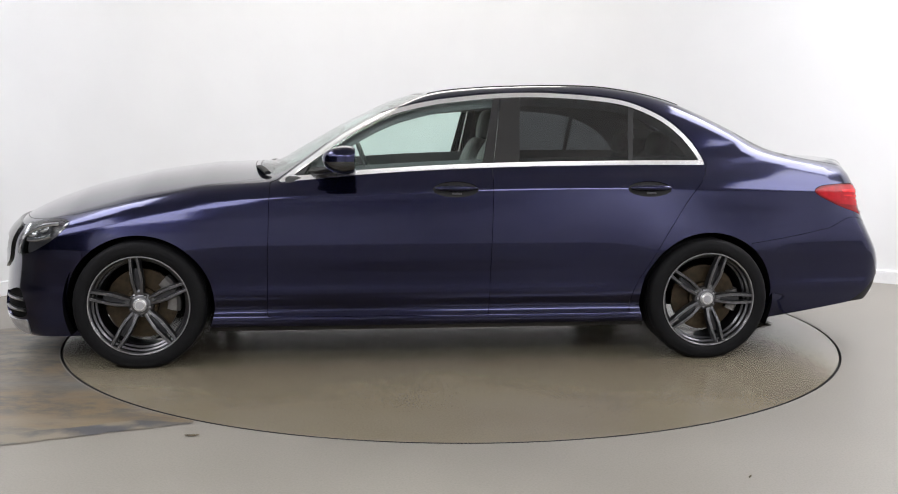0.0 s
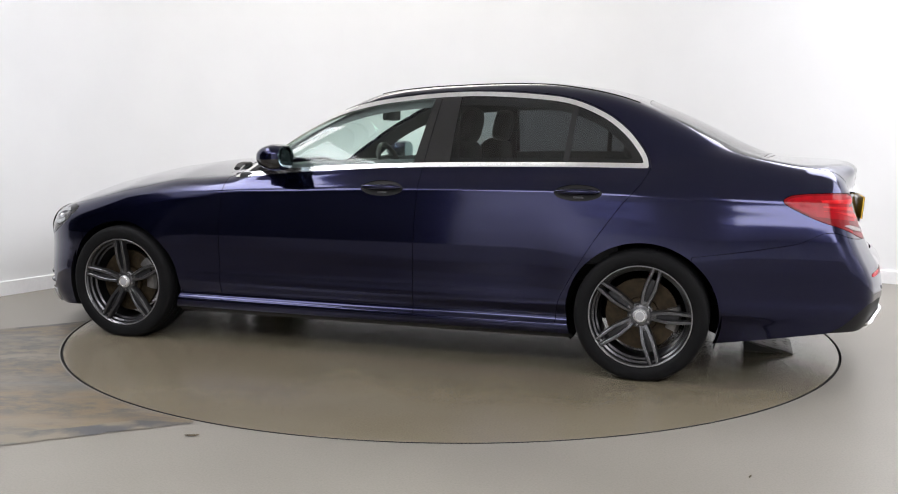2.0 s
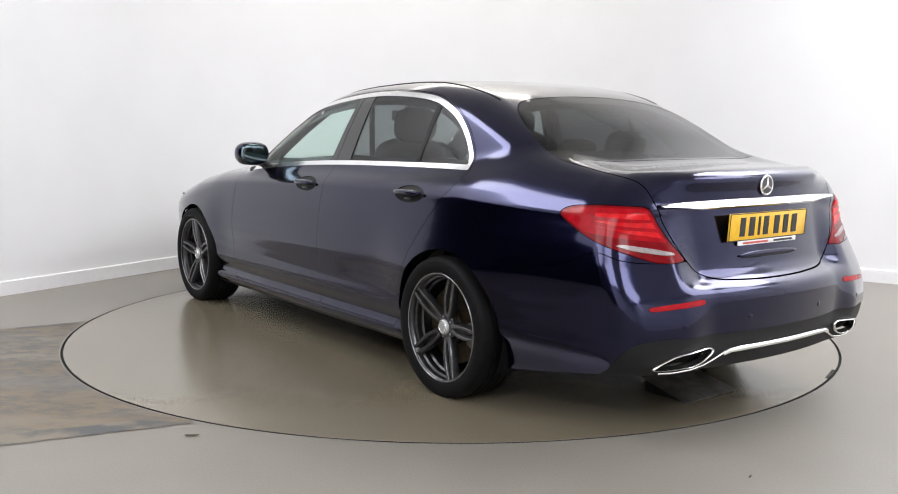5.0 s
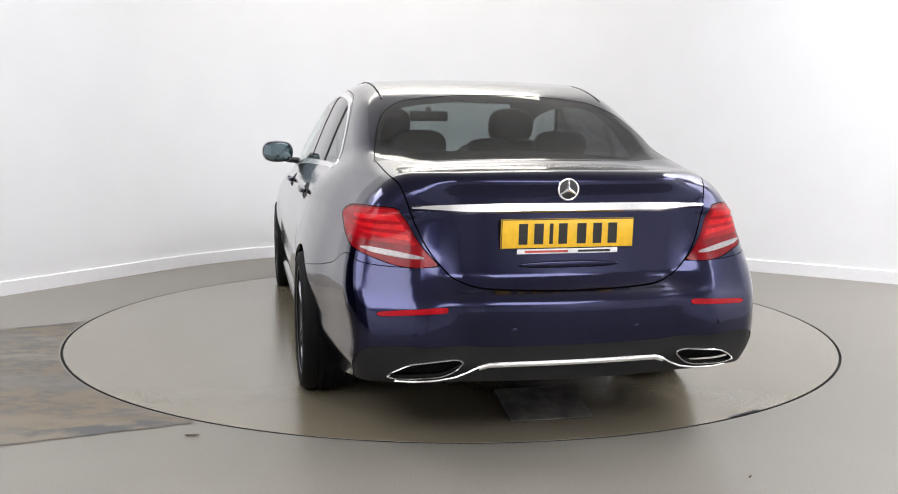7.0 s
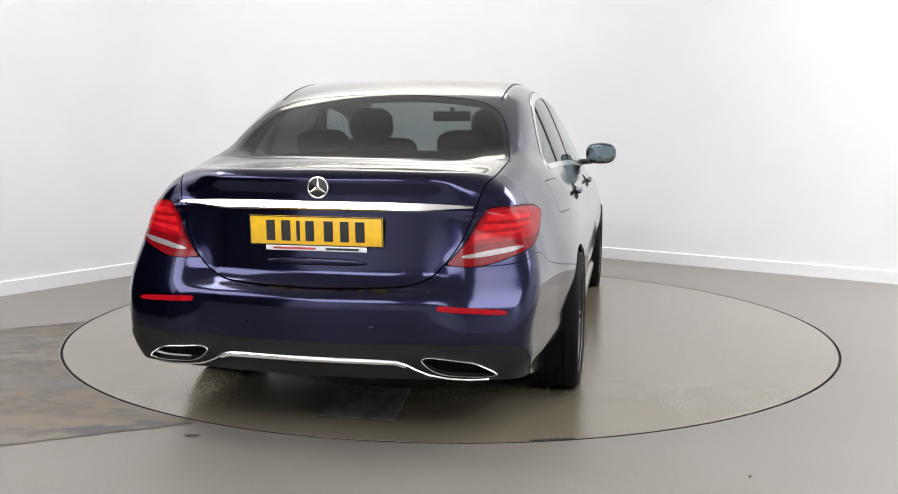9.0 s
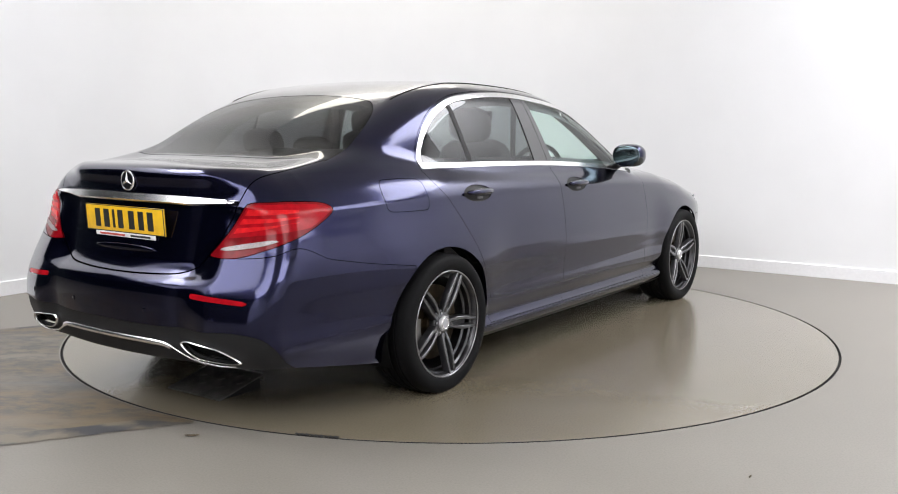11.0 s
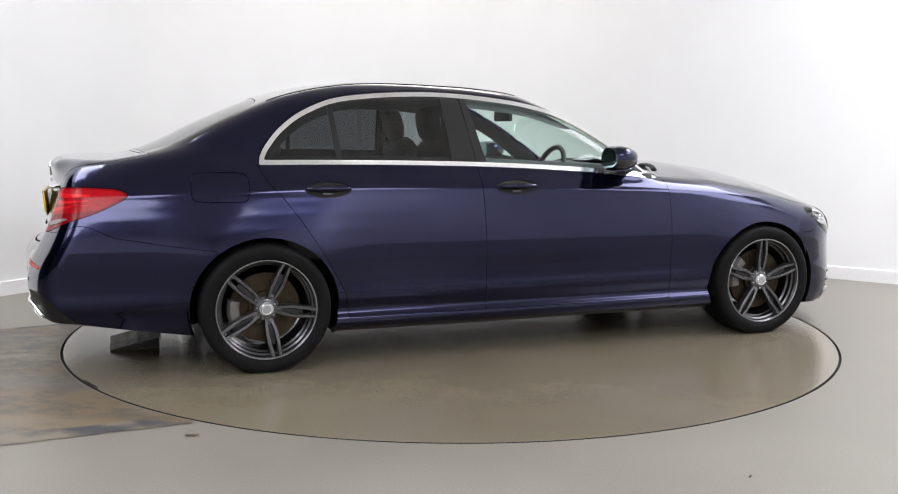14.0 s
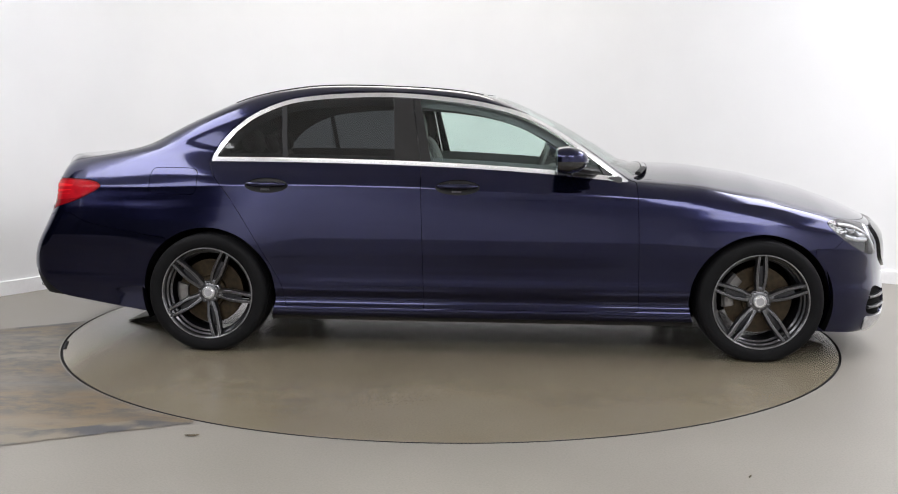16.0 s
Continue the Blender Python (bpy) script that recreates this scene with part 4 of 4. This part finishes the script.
# ---- door mirrors and wipers ----
for s in (1, -1):
    mb = ellipsoid(0, 0, 0, 0.10, 0.100, 0.070, 28, 18, 2.7)
    for v in mb.verts:
        if v.co.x < -0.06:
            v.co.x = -0.06
        v.co.y *= 1 - 0.22 * max(0, v.co.x) / 0.1
        v.co.z *= 1 - 0.25 * max(0, v.co.x) / 0.1
    bmesh.ops.transform(mb, matrix=Matrix.Translation((0.455, s * 0.952, 1.050)), verts=mb.verts)
    low = mb.copy()
    bmesh.ops.bisect_plane(mb, geom=mb.verts[:] + mb.edges[:] + mb.faces[:], plane_co=(0, 0, 1.043), plane_no=(0, 0, 1), clear_inner=True)
    bmesh.ops.bisect_plane(low, geom=low.verts[:] + low.edges[:] + low.faces[:], plane_co=(0, 0, 1.043), plane_no=(0, 0, 1), clear_outer=True)
    dm = part("door_mirror", mb, PAINT, car, "navy and black door mirror")
    part("lower_shell", low, BLACK_GLOSS, dm)
    part("mirror_pane", ellipsoid(0.394, s * 0.952, 1.049, 0.004, 0.089, 0.059, 28, 12, 2.7), MIRROR_GLASS, dm, "mirror glass, its dark reflection put into the tint")
    part("indicator", tube([(0.548 - 0.10 * q * q, s * (0.91 + 0.135 * q), 1.043 + 0.008 * q) for q in np.linspace(0, 1, 8)], 0.006, 0.007), SILVER, dm)
    part("mirror_arm", tube([(0.60, s * 0.80, 0.985), (0.56, s * 0.87, 0.992), (0.50, s * 0.90, 1.005)], 0.036, 0.020, 10), BLACK_PLASTIC, dm)
    wb = tube([(0.845, s * 0.68, 0.972), (0.875, s * 0.60, 0.990), (0.895, s * 0.52, 0.996), (0.91, s * 0.42, 0.992)], 0.018, 0.010, 8)
    part("wiper", wb, BLACK_PLASTIC, car)
    rs = [(x, s * 0.545, 0) for x in np.linspace(-1.40, 0.0, 24)]
    pts = []
    for x, y, _ in rs:
        a, b = 1.0, 1.6
        for _ in range(22):
            mid = 0.5 * (a + b)
            a, b = (a, mid) if skin(np.array([x, abs(y), mid])) > 0 else (mid, b)
        pts.append((x, y, a + 0.0005))
    part("roof_strip", tube(pts, 0.005, 0.003, 6), BLACK_PLASTIC, car)

# ---- wheels ----
# darker copy of the alloy, paints the shade in the wheel's recesses
RIM_SHADE = simple("alloy_recess_shade", (0.030, 0.030, 0.033), 0.45, 0.6)
RIM_BARREL = simple("dark_alloy_barrel", (0.060, 0.060, 0.064), 0.3, 0.9, 0.4)
RIM_R = 0.239


def limb_offset(q):
    """How far a limb of a twin spoke lies from the spoke's middle line."""
    return 0.0120 + 0.0120 * math.sin(math.pi * min(1.0, q / 0.62) * 0.5) - 0.0075 * max(0.0, (q - 0.40) / 0.60)


def spoke_depth(q):
    return 0.084 + 0.022 * q + 0.006 * math.sin(math.pi * q)


def spoke(bm, ang, side):
    """One limb of a twin spoke, in the wheel's plane (x, z), facing +y."""
    m = Matrix.Rotation(-ang, 4, "Y")
    n = 12
    rows = []
    for i in range(n):
        q = i / (n - 1)
        r = 0.048 + (RIM_R - 0.050) * q
        c = side * limb_offset(q)
        hw = 0.0085 - 0.0010 * q
        d = spoke_depth(q)
        sec = [(-hw - 0.003, d - 0.034), (-hw - 0.001, d - 0.006), (-hw + 0.003, d), (hw - 0.003, d), (hw + 0.001, d - 0.006), (hw + 0.003, d - 0.034)]
        rows.append([bm.verts.new(m @ Vector((r, y, c + a))) for a, y in sec])
    for a, b in zip(rows, rows[1:]):
        for k in range(5):
            bm.faces.new((a[k], a[k + 1], b[k + 1], b[k]))
        bm.faces.new((a[5], a[0], b[0], b[5]))
    bm.faces.new(rows[0])
    bm.faces.new(rows[-1])


def build_wheel(name_parent, ax, s, turn):
    """A wheel with its outer face towards +y, then turned to its side of the car."""
    wheel = new("wheel")
    wheel.parent = name_parent
    tagged(wheel, "dark grey twin-spoke alloy wheel with low-profile tyre")
    tyre = [(0.246, 0.104), (0.252, 0.111), (0.258, 0.1155), (0.270, 0.120), (0.285, 0.122), (0.300, 0.121), (0.312, 0.117), (0.320, 0.108), (0.3245, 0.094), (0.326, 0.07)]
    tread = []
    for gx in (0.055, 0.02, -0.02, -0.055):
        tread += [(0.3265, gx + 0.006), (0.319, gx + 0.004), (0.319, gx - 0.004), (0.3265, gx - 0.006)]
    prof = [(RIM_R - 0.001 + (r - 0.246) * (0.3175 - RIM_R) / 0.0805, h) for r, h in tyre + tread + [(r, -h) for r, h in tyre[::-1]]]
    part("tyre", lathe(prof, 72), RUBBER, wheel, "black low-profile tyre")
    barrel = [(RIM_R - 0.003, 0.112), (RIM_R + 0.003, 0.113), (RIM_R + 0.004, 0.108), (RIM_R - 0.002, 0.106), (RIM_R - 0.008, 0.098), (RIM_R - 0.010, 0.084), (RIM_R - 0.019, 0.078), (RIM_R - 0.021, 0.055),
              (RIM_R - 0.030, 0.048), (RIM_R - 0.032, -0.02), (RIM_R - 0.026, -0.10), (RIM_R - 0.004, -0.108), (RIM_R - 0.006, -0.108)]
    part("rim", lathe(barrel, 96), RIM_BARREL, wheel, "dark grey alloy rim")
    part("rim_lip", tube([((RIM_R + 0.001) * math.cos(2 * math.pi * i / 72), 0.1125, (RIM_R + 0.001) * math.sin(2 * math.pi * i / 72)) for i in range(72)], 0.0035, 0.0022, 6, up=(0, 1, 0), closed=True), RIM_LIP, wheel, "thin lighter rim edge")
    for k in range(5):
        ang = radians(turn + 72 * k)
        m = Matrix.Rotation(-ang, 4, "Y")
        sp = bmesh.new()
        for sd in (1, -1):
            spoke(sp, ang, sd)
        add_box(sp, 0.062, 0.072, 0, 0.026, 0.024, 0.034, 0.006, m)
        one = part("spoke", sp, RIM_GREY, wheel)
        # dark filler box paints the shade in the slot between the limbs
        pocket = bmesh.new()
        add_box(pocket, 0.125, 0.070, 0, 0.11, 0.014, 0.034, 0.003, m)
        part("spoke_pocket", pocket, RIM_SHADE, one, "filler between the limbs, coloured dark as recess shade")
        # thin bright tubes draw the highlights along the limbs' edges
        ed = bmesh.new()
        for sd in (1, -1):
            for e in (1, -1):
                tube([m @ Vector((0.052 + (RIM_R - 0.056) * q, spoke_depth(q) - 0.0012, sd * limb_offset(q) + e * (0.0062 - 0.001 * q))) for q in np.linspace(0, 1, 10)], 0.0009, 0.0009, 4, bm=ed)
        part("spoke_glint", ed, RIM_BRIGHT, one, "edge highlights laid on the spoke as brighter metal")
        bang = ang + radians(36)
        # dark disc in place of the shaded depth of the hole
        hole = part("bolt_hole", lathe([(0.001, 0.0815), (0.0085, 0.0815), (0.0105, 0.0825), (0.0118, 0.0800)], 14), RIM_SHADE, wheel, "bolt hole with its shade put in as a dark disc")
        hole.location = (0.046 * math.cos(bang), 0, 0.046 * math.sin(bang))
        bolt = part("wheel_bolt", lathe([(0.001, 0.084), (0.0045, 0.084), (0.006, 0.0825), (0.006, 0.070)], 6), RIM_BRIGHT, wheel, "steel wheel bolt")
        bolt.location = hole.location
    part("hub", lathe([(0.001, 0.084), (0.036, 0.084), (0.050, 0.081), (0.060, 0.074), (0.064, 0.055), (0.064, 0.01), (0.001, 0.01)], 40), RIM_GREY, wheel)
    part("hub_cap", lathe([(0.001, 0.098), (0.020, 0.098), (0.029, 0.096), (0.033, 0.091), (0.035, 0.080)], 32), SILVER, wheel, "silver hub cap")
    part("cap_ring", tube([(0.0255 * math.cos(2 * math.pi * i / 32), 0.0972, 0.0255 * math.sin(2 * math.pi * i / 32)) for i in range(32)], 0.0022, 0.0015, 6, up=(0, 1, 0), closed=True), CHROME, wheel)
    part("cap_disc", lathe([(0.001, 0.1000), (0.019, 0.0995), (0.020, 0.096)], 24), LIGHT_GREY, wheel)
    part("brake_disc", lathe([(0.001, 0.050), (0.080, 0.050), (0.084, 0.030), (0.170, 0.030), (0.170, 0.006), (0.088, 0.006), (0.001, 0.006)], 48), DISC_STEEL, wheel, "worn steel brake disc")
    cb = bmesh.new()
    rows = []
    span = 30 if ax > 0 else 20
    for i in range(9):
        a = radians((162 if ax > 0 else 185) - span + 2 * span * i / 8)
        rows.append([cb.verts.new((r * math.cos(a), y, r * math.sin(a))) for r, y in ((0.125, -0.02), (0.125, 0.050), (0.140, 0.058), (0.170, 0.056), (0.184, 0.042), (0.184, -0.02))])
    for a, b in zip(rows, rows[1:]):
        for k in range(6):
            j = (k + 1) % 6
            cb.faces.new((a[k], a[j], b[j], b[k]))
    cb.faces.new(rows[0])
    cb.faces.new(rows[-1])
    part("brake_caliper", cb, CALIPER, wheel, "grey brake caliper")
    wide = 1.0 if ax > 0 else 1.03  # the rear tyres are broader
    size = 1.033 if ax > 0 else 1.024
    wheel.location = (ax, s * (0.812 if ax > 0 else 0.826), 0.3185 if ax > 0 else 0.3160)
    wheel.scale = (size, s * wide, size)
    return wheel


for ax, s, turn in ((AXLES[0], 1, 85), (AXLES[1], 1, 108), (AXLES[0], -1, 90), (AXLES[1], -1, 65)):
    build_wheel(car, ax, s, turn)

# ---- the cabin ----
LEATHER = simple("black_leather", (0.022, 0.021, 0.021), 0.42, grain=0.2, scale=180.0)
DASH = simple("black_dashboard", (0.015, 0.015, 0.016), 0.5, grain=0.15, scale=300.0)


def cushion(name, cx, cy, cz, sx, sy, sz, lean=0.0, power=4.0):
    bm = ellipsoid(0, 0, 0, sx / 2, sy / 2, sz / 2, 24, 16, power)
    bmesh.ops.transform(bm, matrix=pose(cx, cy, cz, 0, lean, 0), verts=bm.verts)
    return part(name, bm, LEATHER, car)


for s in (1, -1):
    cushion("seat_cushion", 0.02, s * 0.37, 0.52, 0.52, 0.50, 0.20, -8)
    cushion("seat_back", -0.33, s * 0.37, 0.83, 0.17, 0.50, 0.66, -18)
    cushion("headrest", -0.455, s * 0.37, 1.225, 0.10, 0.27, 0.20, -12, 3.0)
    for e in (1, -1):
        part("headrest_post", tube([(-0.43, s * 0.37 + e * 0.06, 1.05), (-0.455, s * 0.37 + e * 0.06, 1.18)], 0.007), CHROME, car)
    cushion("rear_headrest", -1.36, s * 0.36, 1.125, 0.10, 0.27, 0.15, -14, 3.0)
    part("door_lining", box(-0.3, s * 0.80, 0.75, 2.1, 0.06, 0.42, 0.02), DASH, car)
    part("belt_strap", box(-0.45, s * 0.655, 1.10, 0.05, 0.006, 0.5, 0.002), BLACK_PLASTIC, car)
cushion("rear_seat_cushion", -1.0, 0, 0.52, 0.52, 1.30, 0.22, -8)
cushion("rear_seat_back", -1.32, 0, 0.82, 0.18, 1.32, 0.58, -22)
cushion("rear_headrest", -1.36, 0, 1.10, 0.09, 0.24, 0.12, -14, 3.0)
part("parcel_shelf", box(-1.72, 0, 1.015, 0.62, 1.20, 0.03, 0.01), DASH, car)
db = ellipsoid(0.62, 0, 0.84, 0.26, 0.76, 0.155, 32, 16, 4.0)
part("dashboard", db, DASH, car)
part("instrument_hood", ellipsoid(0.47, -0.30, 0.965, 0.10, 0.42, 0.04, 24, 12, 4.0), DASH, car)
part("centre_console", box(0.15, 0, 0.55, 1.0, 0.22, 0.25, 0.04), DASH, car)
sw = tube([Vector((0.18 * math.sin(a) * 0.35, 0.18 * math.cos(a), 0.18 * math.sin(a) * 0.94)) for a in np.linspace(0, 2 * math.pi, 33)[:-1]], 0.016, 0.016, 8, up=(1, 0, 0), closed=True)
add_box(sw, 0, 0, 0, 0.04, 0.32, 0.04, 0.008)
add_box(sw, 0, 0, -0.01, 0.05, 0.14, 0.12, 0.02)
part("steering_wheel", sw, DASH, car).location = (0.30, -0.37, 0.93)
part("rear_view_mirror", box(0.16, 0, 1.285, 0.03, 0.25, 0.065, 0.012), BLACK_PLASTIC, car)
part("mirror_stem", box(0.165, 0, 1.315, 0.04, 0.03, 0.06, 0.008), BLACK_PLASTIC, car)

# ---- floor marks and loose plates ----
def strip_material():
    """Bare concrete: pale screed, rust-brown streaks along the strip, grey-black patches of old coating."""
    m, nt, b = material("stained_bare_concrete")
    tc = nt.nodes.new("ShaderNodeTexCoord")

    def layer(scale, stretch, lo, hi, detail=9.0, rough=0.62, shift=0.0):
        mp = node(nt, "ShaderNodeMapping", Scale=(stretch[0], stretch[1], 1.0), Rotation=(0, 0, radians(-26)), Location=(shift, shift, 0))
        n = node(nt, "ShaderNodeTexNoise", Scale=scale, Detail=detail, Roughness=rough)
        r = nt.nodes.new("ShaderNodeValToRGB")
        r.color_ramp.elements[0].position, r.color_ramp.elements[1].position = lo, hi
        r.color_ramp.elements[0].color, r.color_ramp.elements[1].color = (0, 0, 0, 1), (1, 1, 1, 1)
        nt.links.new(tc.outputs["Object"], mp.inputs["Vector"])
        nt.links.new(mp.outputs["Vector"], n.inputs["Vector"])
        nt.links.new(n.outputs["Fac"], r.inputs["Fac"])
        return n, r

    def over(below, color, mask, amount=1.0):
        mx = nt.nodes.new("ShaderNodeMix")
        mx.data_type = "RGBA"
        mx.inputs["B"].default_value = (*color, 1)
        k = nt.nodes.new("ShaderNodeMath")
        k.operation = "MULTIPLY"
        k.inputs[1].default_value = amount
        nt.links.new(mask, k.inputs[0])
        nt.links.new(k.outputs[0], mx.inputs["Factor"])
        if isinstance(below, tuple):
            mx.inputs["A"].default_value = (*below, 1)
        else:
            nt.links.new(below, mx.inputs["A"])
        return mx.outputs["Result"]

    broad, m1 = layer(1.6, (0.45, 1.5), 0.40, 0.62)
    _, m2 = layer(1.3, (0.35, 2.6), 0.40, 0.60, shift=3.7)
    fine, m3 = layer(6.0, (0.8, 1.6), 0.45, 0.57, 14.0, 0.8, 1.9)
    _, m4 = layer(1.9, (0.5, 1.1), 0.38, 0.52, shift=8.2)
    col = over((0.190, 0.166, 0.128), (0.118, 0.115, 0.108), m1.outputs["Color"])
    col = over(col, (0.150, 0.105, 0.052), m2.outputs["Color"], 0.85)
    gate = nt.nodes.new("ShaderNodeMath")
    gate.operation = "MULTIPLY"
    nt.links.new(m3.outputs["Color"], gate.inputs[0])
    nt.links.new(m4.outputs["Color"], gate.inputs[1])
    col = over(col, (0.056, 0.056, 0.057), gate.outputs[0], 0.95)
    nt.links.new(col, b.inputs["Base Color"])
    b.inputs["Roughness"].default_value = 0.42
    bump(nt, b, fine.outputs["Fac"], 0.2, 0.002)
    return m


STRIP = strip_material()
EDGE_GREY, edge_tree, edge_shader = material("dark_worn_edge")
noise_mix(edge_tree, edge_shader, (0.058, 0.058, 0.060), (0.175, 0.150, 0.112), 6.0, 14.0, 0.44, 0.60)
edge_shader.inputs["Roughness"].default_value = 0.45


def floor_band(name, p, q, r, u, mat, z, wobble=0.0):
    """A flat band between the lines p-q and r-u, outside the turntable."""
    nx, ny = 260, 24
    a, b = np.linspace(0, 1, nx)[:, None, None], np.linspace(0, 1, ny)[None, :, None]
    p, q, r, u = (np.array(c, float) for c in (p, q, r, u))
    g = (p * (1 - a) + q * a) * (1 - b) + (r * (1 - a) + u * a) * b
    g = g.reshape(-1, 2)
    if wobble:
        g = g + np.array([[wobble * noise.noise(Vector((c[0] * 6, c[1] * 6, k))) for k in (0.3, 7.7)] for c in g])
        g = g + np.array([[0.6 * wobble * noise.noise(Vector((c[0] * 23, c[1] * 23, k))) for k in (3.1, 5.9)] for c in g])
    i = np.arange(nx * ny).reshape(nx, ny)
    t = np.concatenate([np.stack([i[:-1, :-1].ravel(), i[1:, 1:].ravel(), i[1:, :-1].ravel()], 1), np.stack([i[:-1, :-1].ravel(), i[:-1, 1:].ravel(), i[1:, 1:].ravel()], 1)])
    v = np.c_[g, np.full(len(g), z)]
    n = np.zeros_like(v)
    n[:, 2] = 1
    m = clip((v, n, t), lambda v: TABLE_R + 0.016 - np.hypot(v[:, 0], v[:, 1]))
    return from_arrays(name, m[0], m[2], mat, normals=m[1])


d1, d2 = np.array((0.853, 0.522)), np.array((0.921, 0.389))
P1, P2 = np.array((-2.281, -0.072)), np.array((-1.053, -2.028))
tagged(floor_band("pavement", P1 - d1 * 5, P1 + d1 * 0.8, P2 - d2 * 5, P2, STRIP, 0.0015, 0.02), "bare stained concrete strip leading to the turntable", "floor strip", kind="structure")
tagged(floor_band("trim", P1 - d1 * 5 + (0, 0.04), P1 + d1 * 0.5 + (0, 0.03), P1 - d1 * 5 - (0, 0.06), P1 + d1 * 0.5 - (0, 0.03), EDGE_GREY, 0.0030, 0.012), "dark worn edge of the bare strip", "floor mark", kind="structure")
tagged(floor_band("trim", P2 - d2 * 5 + (0, 0.10), P2 + (-0.25, 0.02), P2 - d2 * 5 - (0, 0.03), P2 - (0, 0.015), EDGE_GREY, 0.0030, 0.012), "dark worn edge of the bare strip", "floor mark", kind="structure")

STEEL = simple("worn_steel_plate", (0.105, 0.10, 0.092), 0.42, 0.25, vary=0.5, scale=14.0, grain=0.3)


def ramp_plate(x_low, x_high, cy, sy, rise):
    """A bent steel plate that leans from the deck up to two side brackets."""
    ob = new("wheel_ramp")
    tagged(ob, "worn scratched steel ramp plate on dark brackets on the turntable", "ramp", "steel ramps")
    run = x_high - x_low
    lean = Matrix.Translation((x_low, cy, 0.006)) @ Matrix.Rotation(-math.atan2(rise, run), 4, "Y")
    length = math.hypot(rise, run)
    sgn = 1 if run > 0 else -1
    if run < 0:
        lean = Matrix.Translation((x_low, cy, 0.006)) @ Matrix.Rotation(math.atan2(rise, -run), 4, "Y")
    pb = bmesh.new()
    add_box(pb, sgn * length / 2, 0, 0, length, sy, 0.006, 0.002, lean)
    part("plate", pb, STEEL, ob, "scratched steel plate", smooth=False)
    lip = bmesh.new()
    add_box(lip, x_high, cy, rise - 0.008, 0.006, sy, 0.022, 0.002)
    part("folded_lip", lip, STEEL, ob, smooth=False)
    for e in (1, -1):
        bb = bmesh.new()
        y0 = cy + e * (sy / 2 - 0.02)
        low = [bb.verts.new((x, y0 + d, z)) for d in (-0.004, 0.004) for x, z in ((x_low + 0.05 * sgn, 0.0015), (x_high - 0.008 * sgn, 0.0015), (x_high - 0.008 * sgn, rise - 0.004))]
        bb.faces.new(low[:3])
        bb.faces.new(low[3:])
        for i in range(3):
            j = (i + 1) % 3
            bb.faces.new((low[i], low[j], low[3 + j], low[3 + i]))
        part("bracket", bb, BLACK_PLASTIC, ob, "dark side bracket", smooth=False)
    tread = box(0, 0, 0, 0.030, 0.007, 0.002, 0.0006)
    first = part("tread", tread, STEEL, ob, smooth=False)
    count = 0
    for i in range(int(length / 0.062)):
        for j in range(int(sy / 0.062)):
            one = first if not count else new("tread", first.data)
            one.parent = ob
            one.matrix_local = lean @ pose(sgn * (0.035 + i * 0.062), -sy / 2 + 0.04 + j * 0.062, 0.0038, 0, 0, 45 if (i + j) % 2 else -45)
            count += 1
    return ob


rear_plate = ramp_plate(-2.01, -1.745, 0.02, 0.36, 0.062)
front_plate = ramp_plate(2.15, 1.985, -0.10, 0.62, 0.045)


# ---- litter on the floor ----
LEAF_BROWN = simple("dry_leaf", (0.09, 0.07, 0.045), 0.8, vary=0.4, scale=60.0)
for lx, ly, length, turn in ((-1.017, -2.20, 0.030, 10), (1.056, -2.596, 0.012, 50)):
    lb = ellipsoid(0, 0, 0.004, length, length * 0.22, 0.004, 12, 8)
    for v in lb.verts:
        v.co.z += 0.10 * v.co.x ** 2 / length
    leaf = tagged(link_bm("litter_scrap", lb, LEAF_BROWN), "small dry brown scrap lying on the concrete floor", "litter", "floor litter")
    leaf.matrix_world = pose(lx, ly, 0.001, 0, 0, turn)


def motions():
    rows_car, rows_table = [], []
    for i in range(33):
        t = i * 0.5
        th = heading(t)
        o = Matrix.Rotation(radians(th), 4, "Z") @ Vector((0.2058, 0.0721, 0.002))
        rows_car.append((t, pose(*o, 0, 0, th)))
        rows_table.append((t, pose(0, 0, 0, 0, 0, th)))
    walk(car, rows_car)
    for thing in (turntable, rear_plate, front_plate):
        walk(thing, rows_table)


HEADING = [186.29, 174.57, 162.74, 150.84, 138.88, 126.92, 114.92, 102.94, 90.96, 78.97, 67.01, 55.06, 43.15, 31.28, 19.48, 7.79, -3.73]


def heading(t):
    """Degrees; the table turns clockwise at about twelve degrees a second."""
    i = min(int(t), 15)
    p = [HEADING[min(max(i + k, 0), 16)] for k in (-1, 0, 1, 2)]
    if i == 0:
        p[0] = 2 * p[1] - p[2]
    if i == 15:
        p[3] = 2 * p[2] - p[1]
    s = t - i
    return 0.5 * (2 * p[1] + (p[2] - p[0]) * s + (2 * p[0] - 5 * p[1] + 4 * p[2] - p[3]) * s * s + (3 * p[1] - p[0] - 3 * p[2] + p[3]) * s ** 3)


motions()
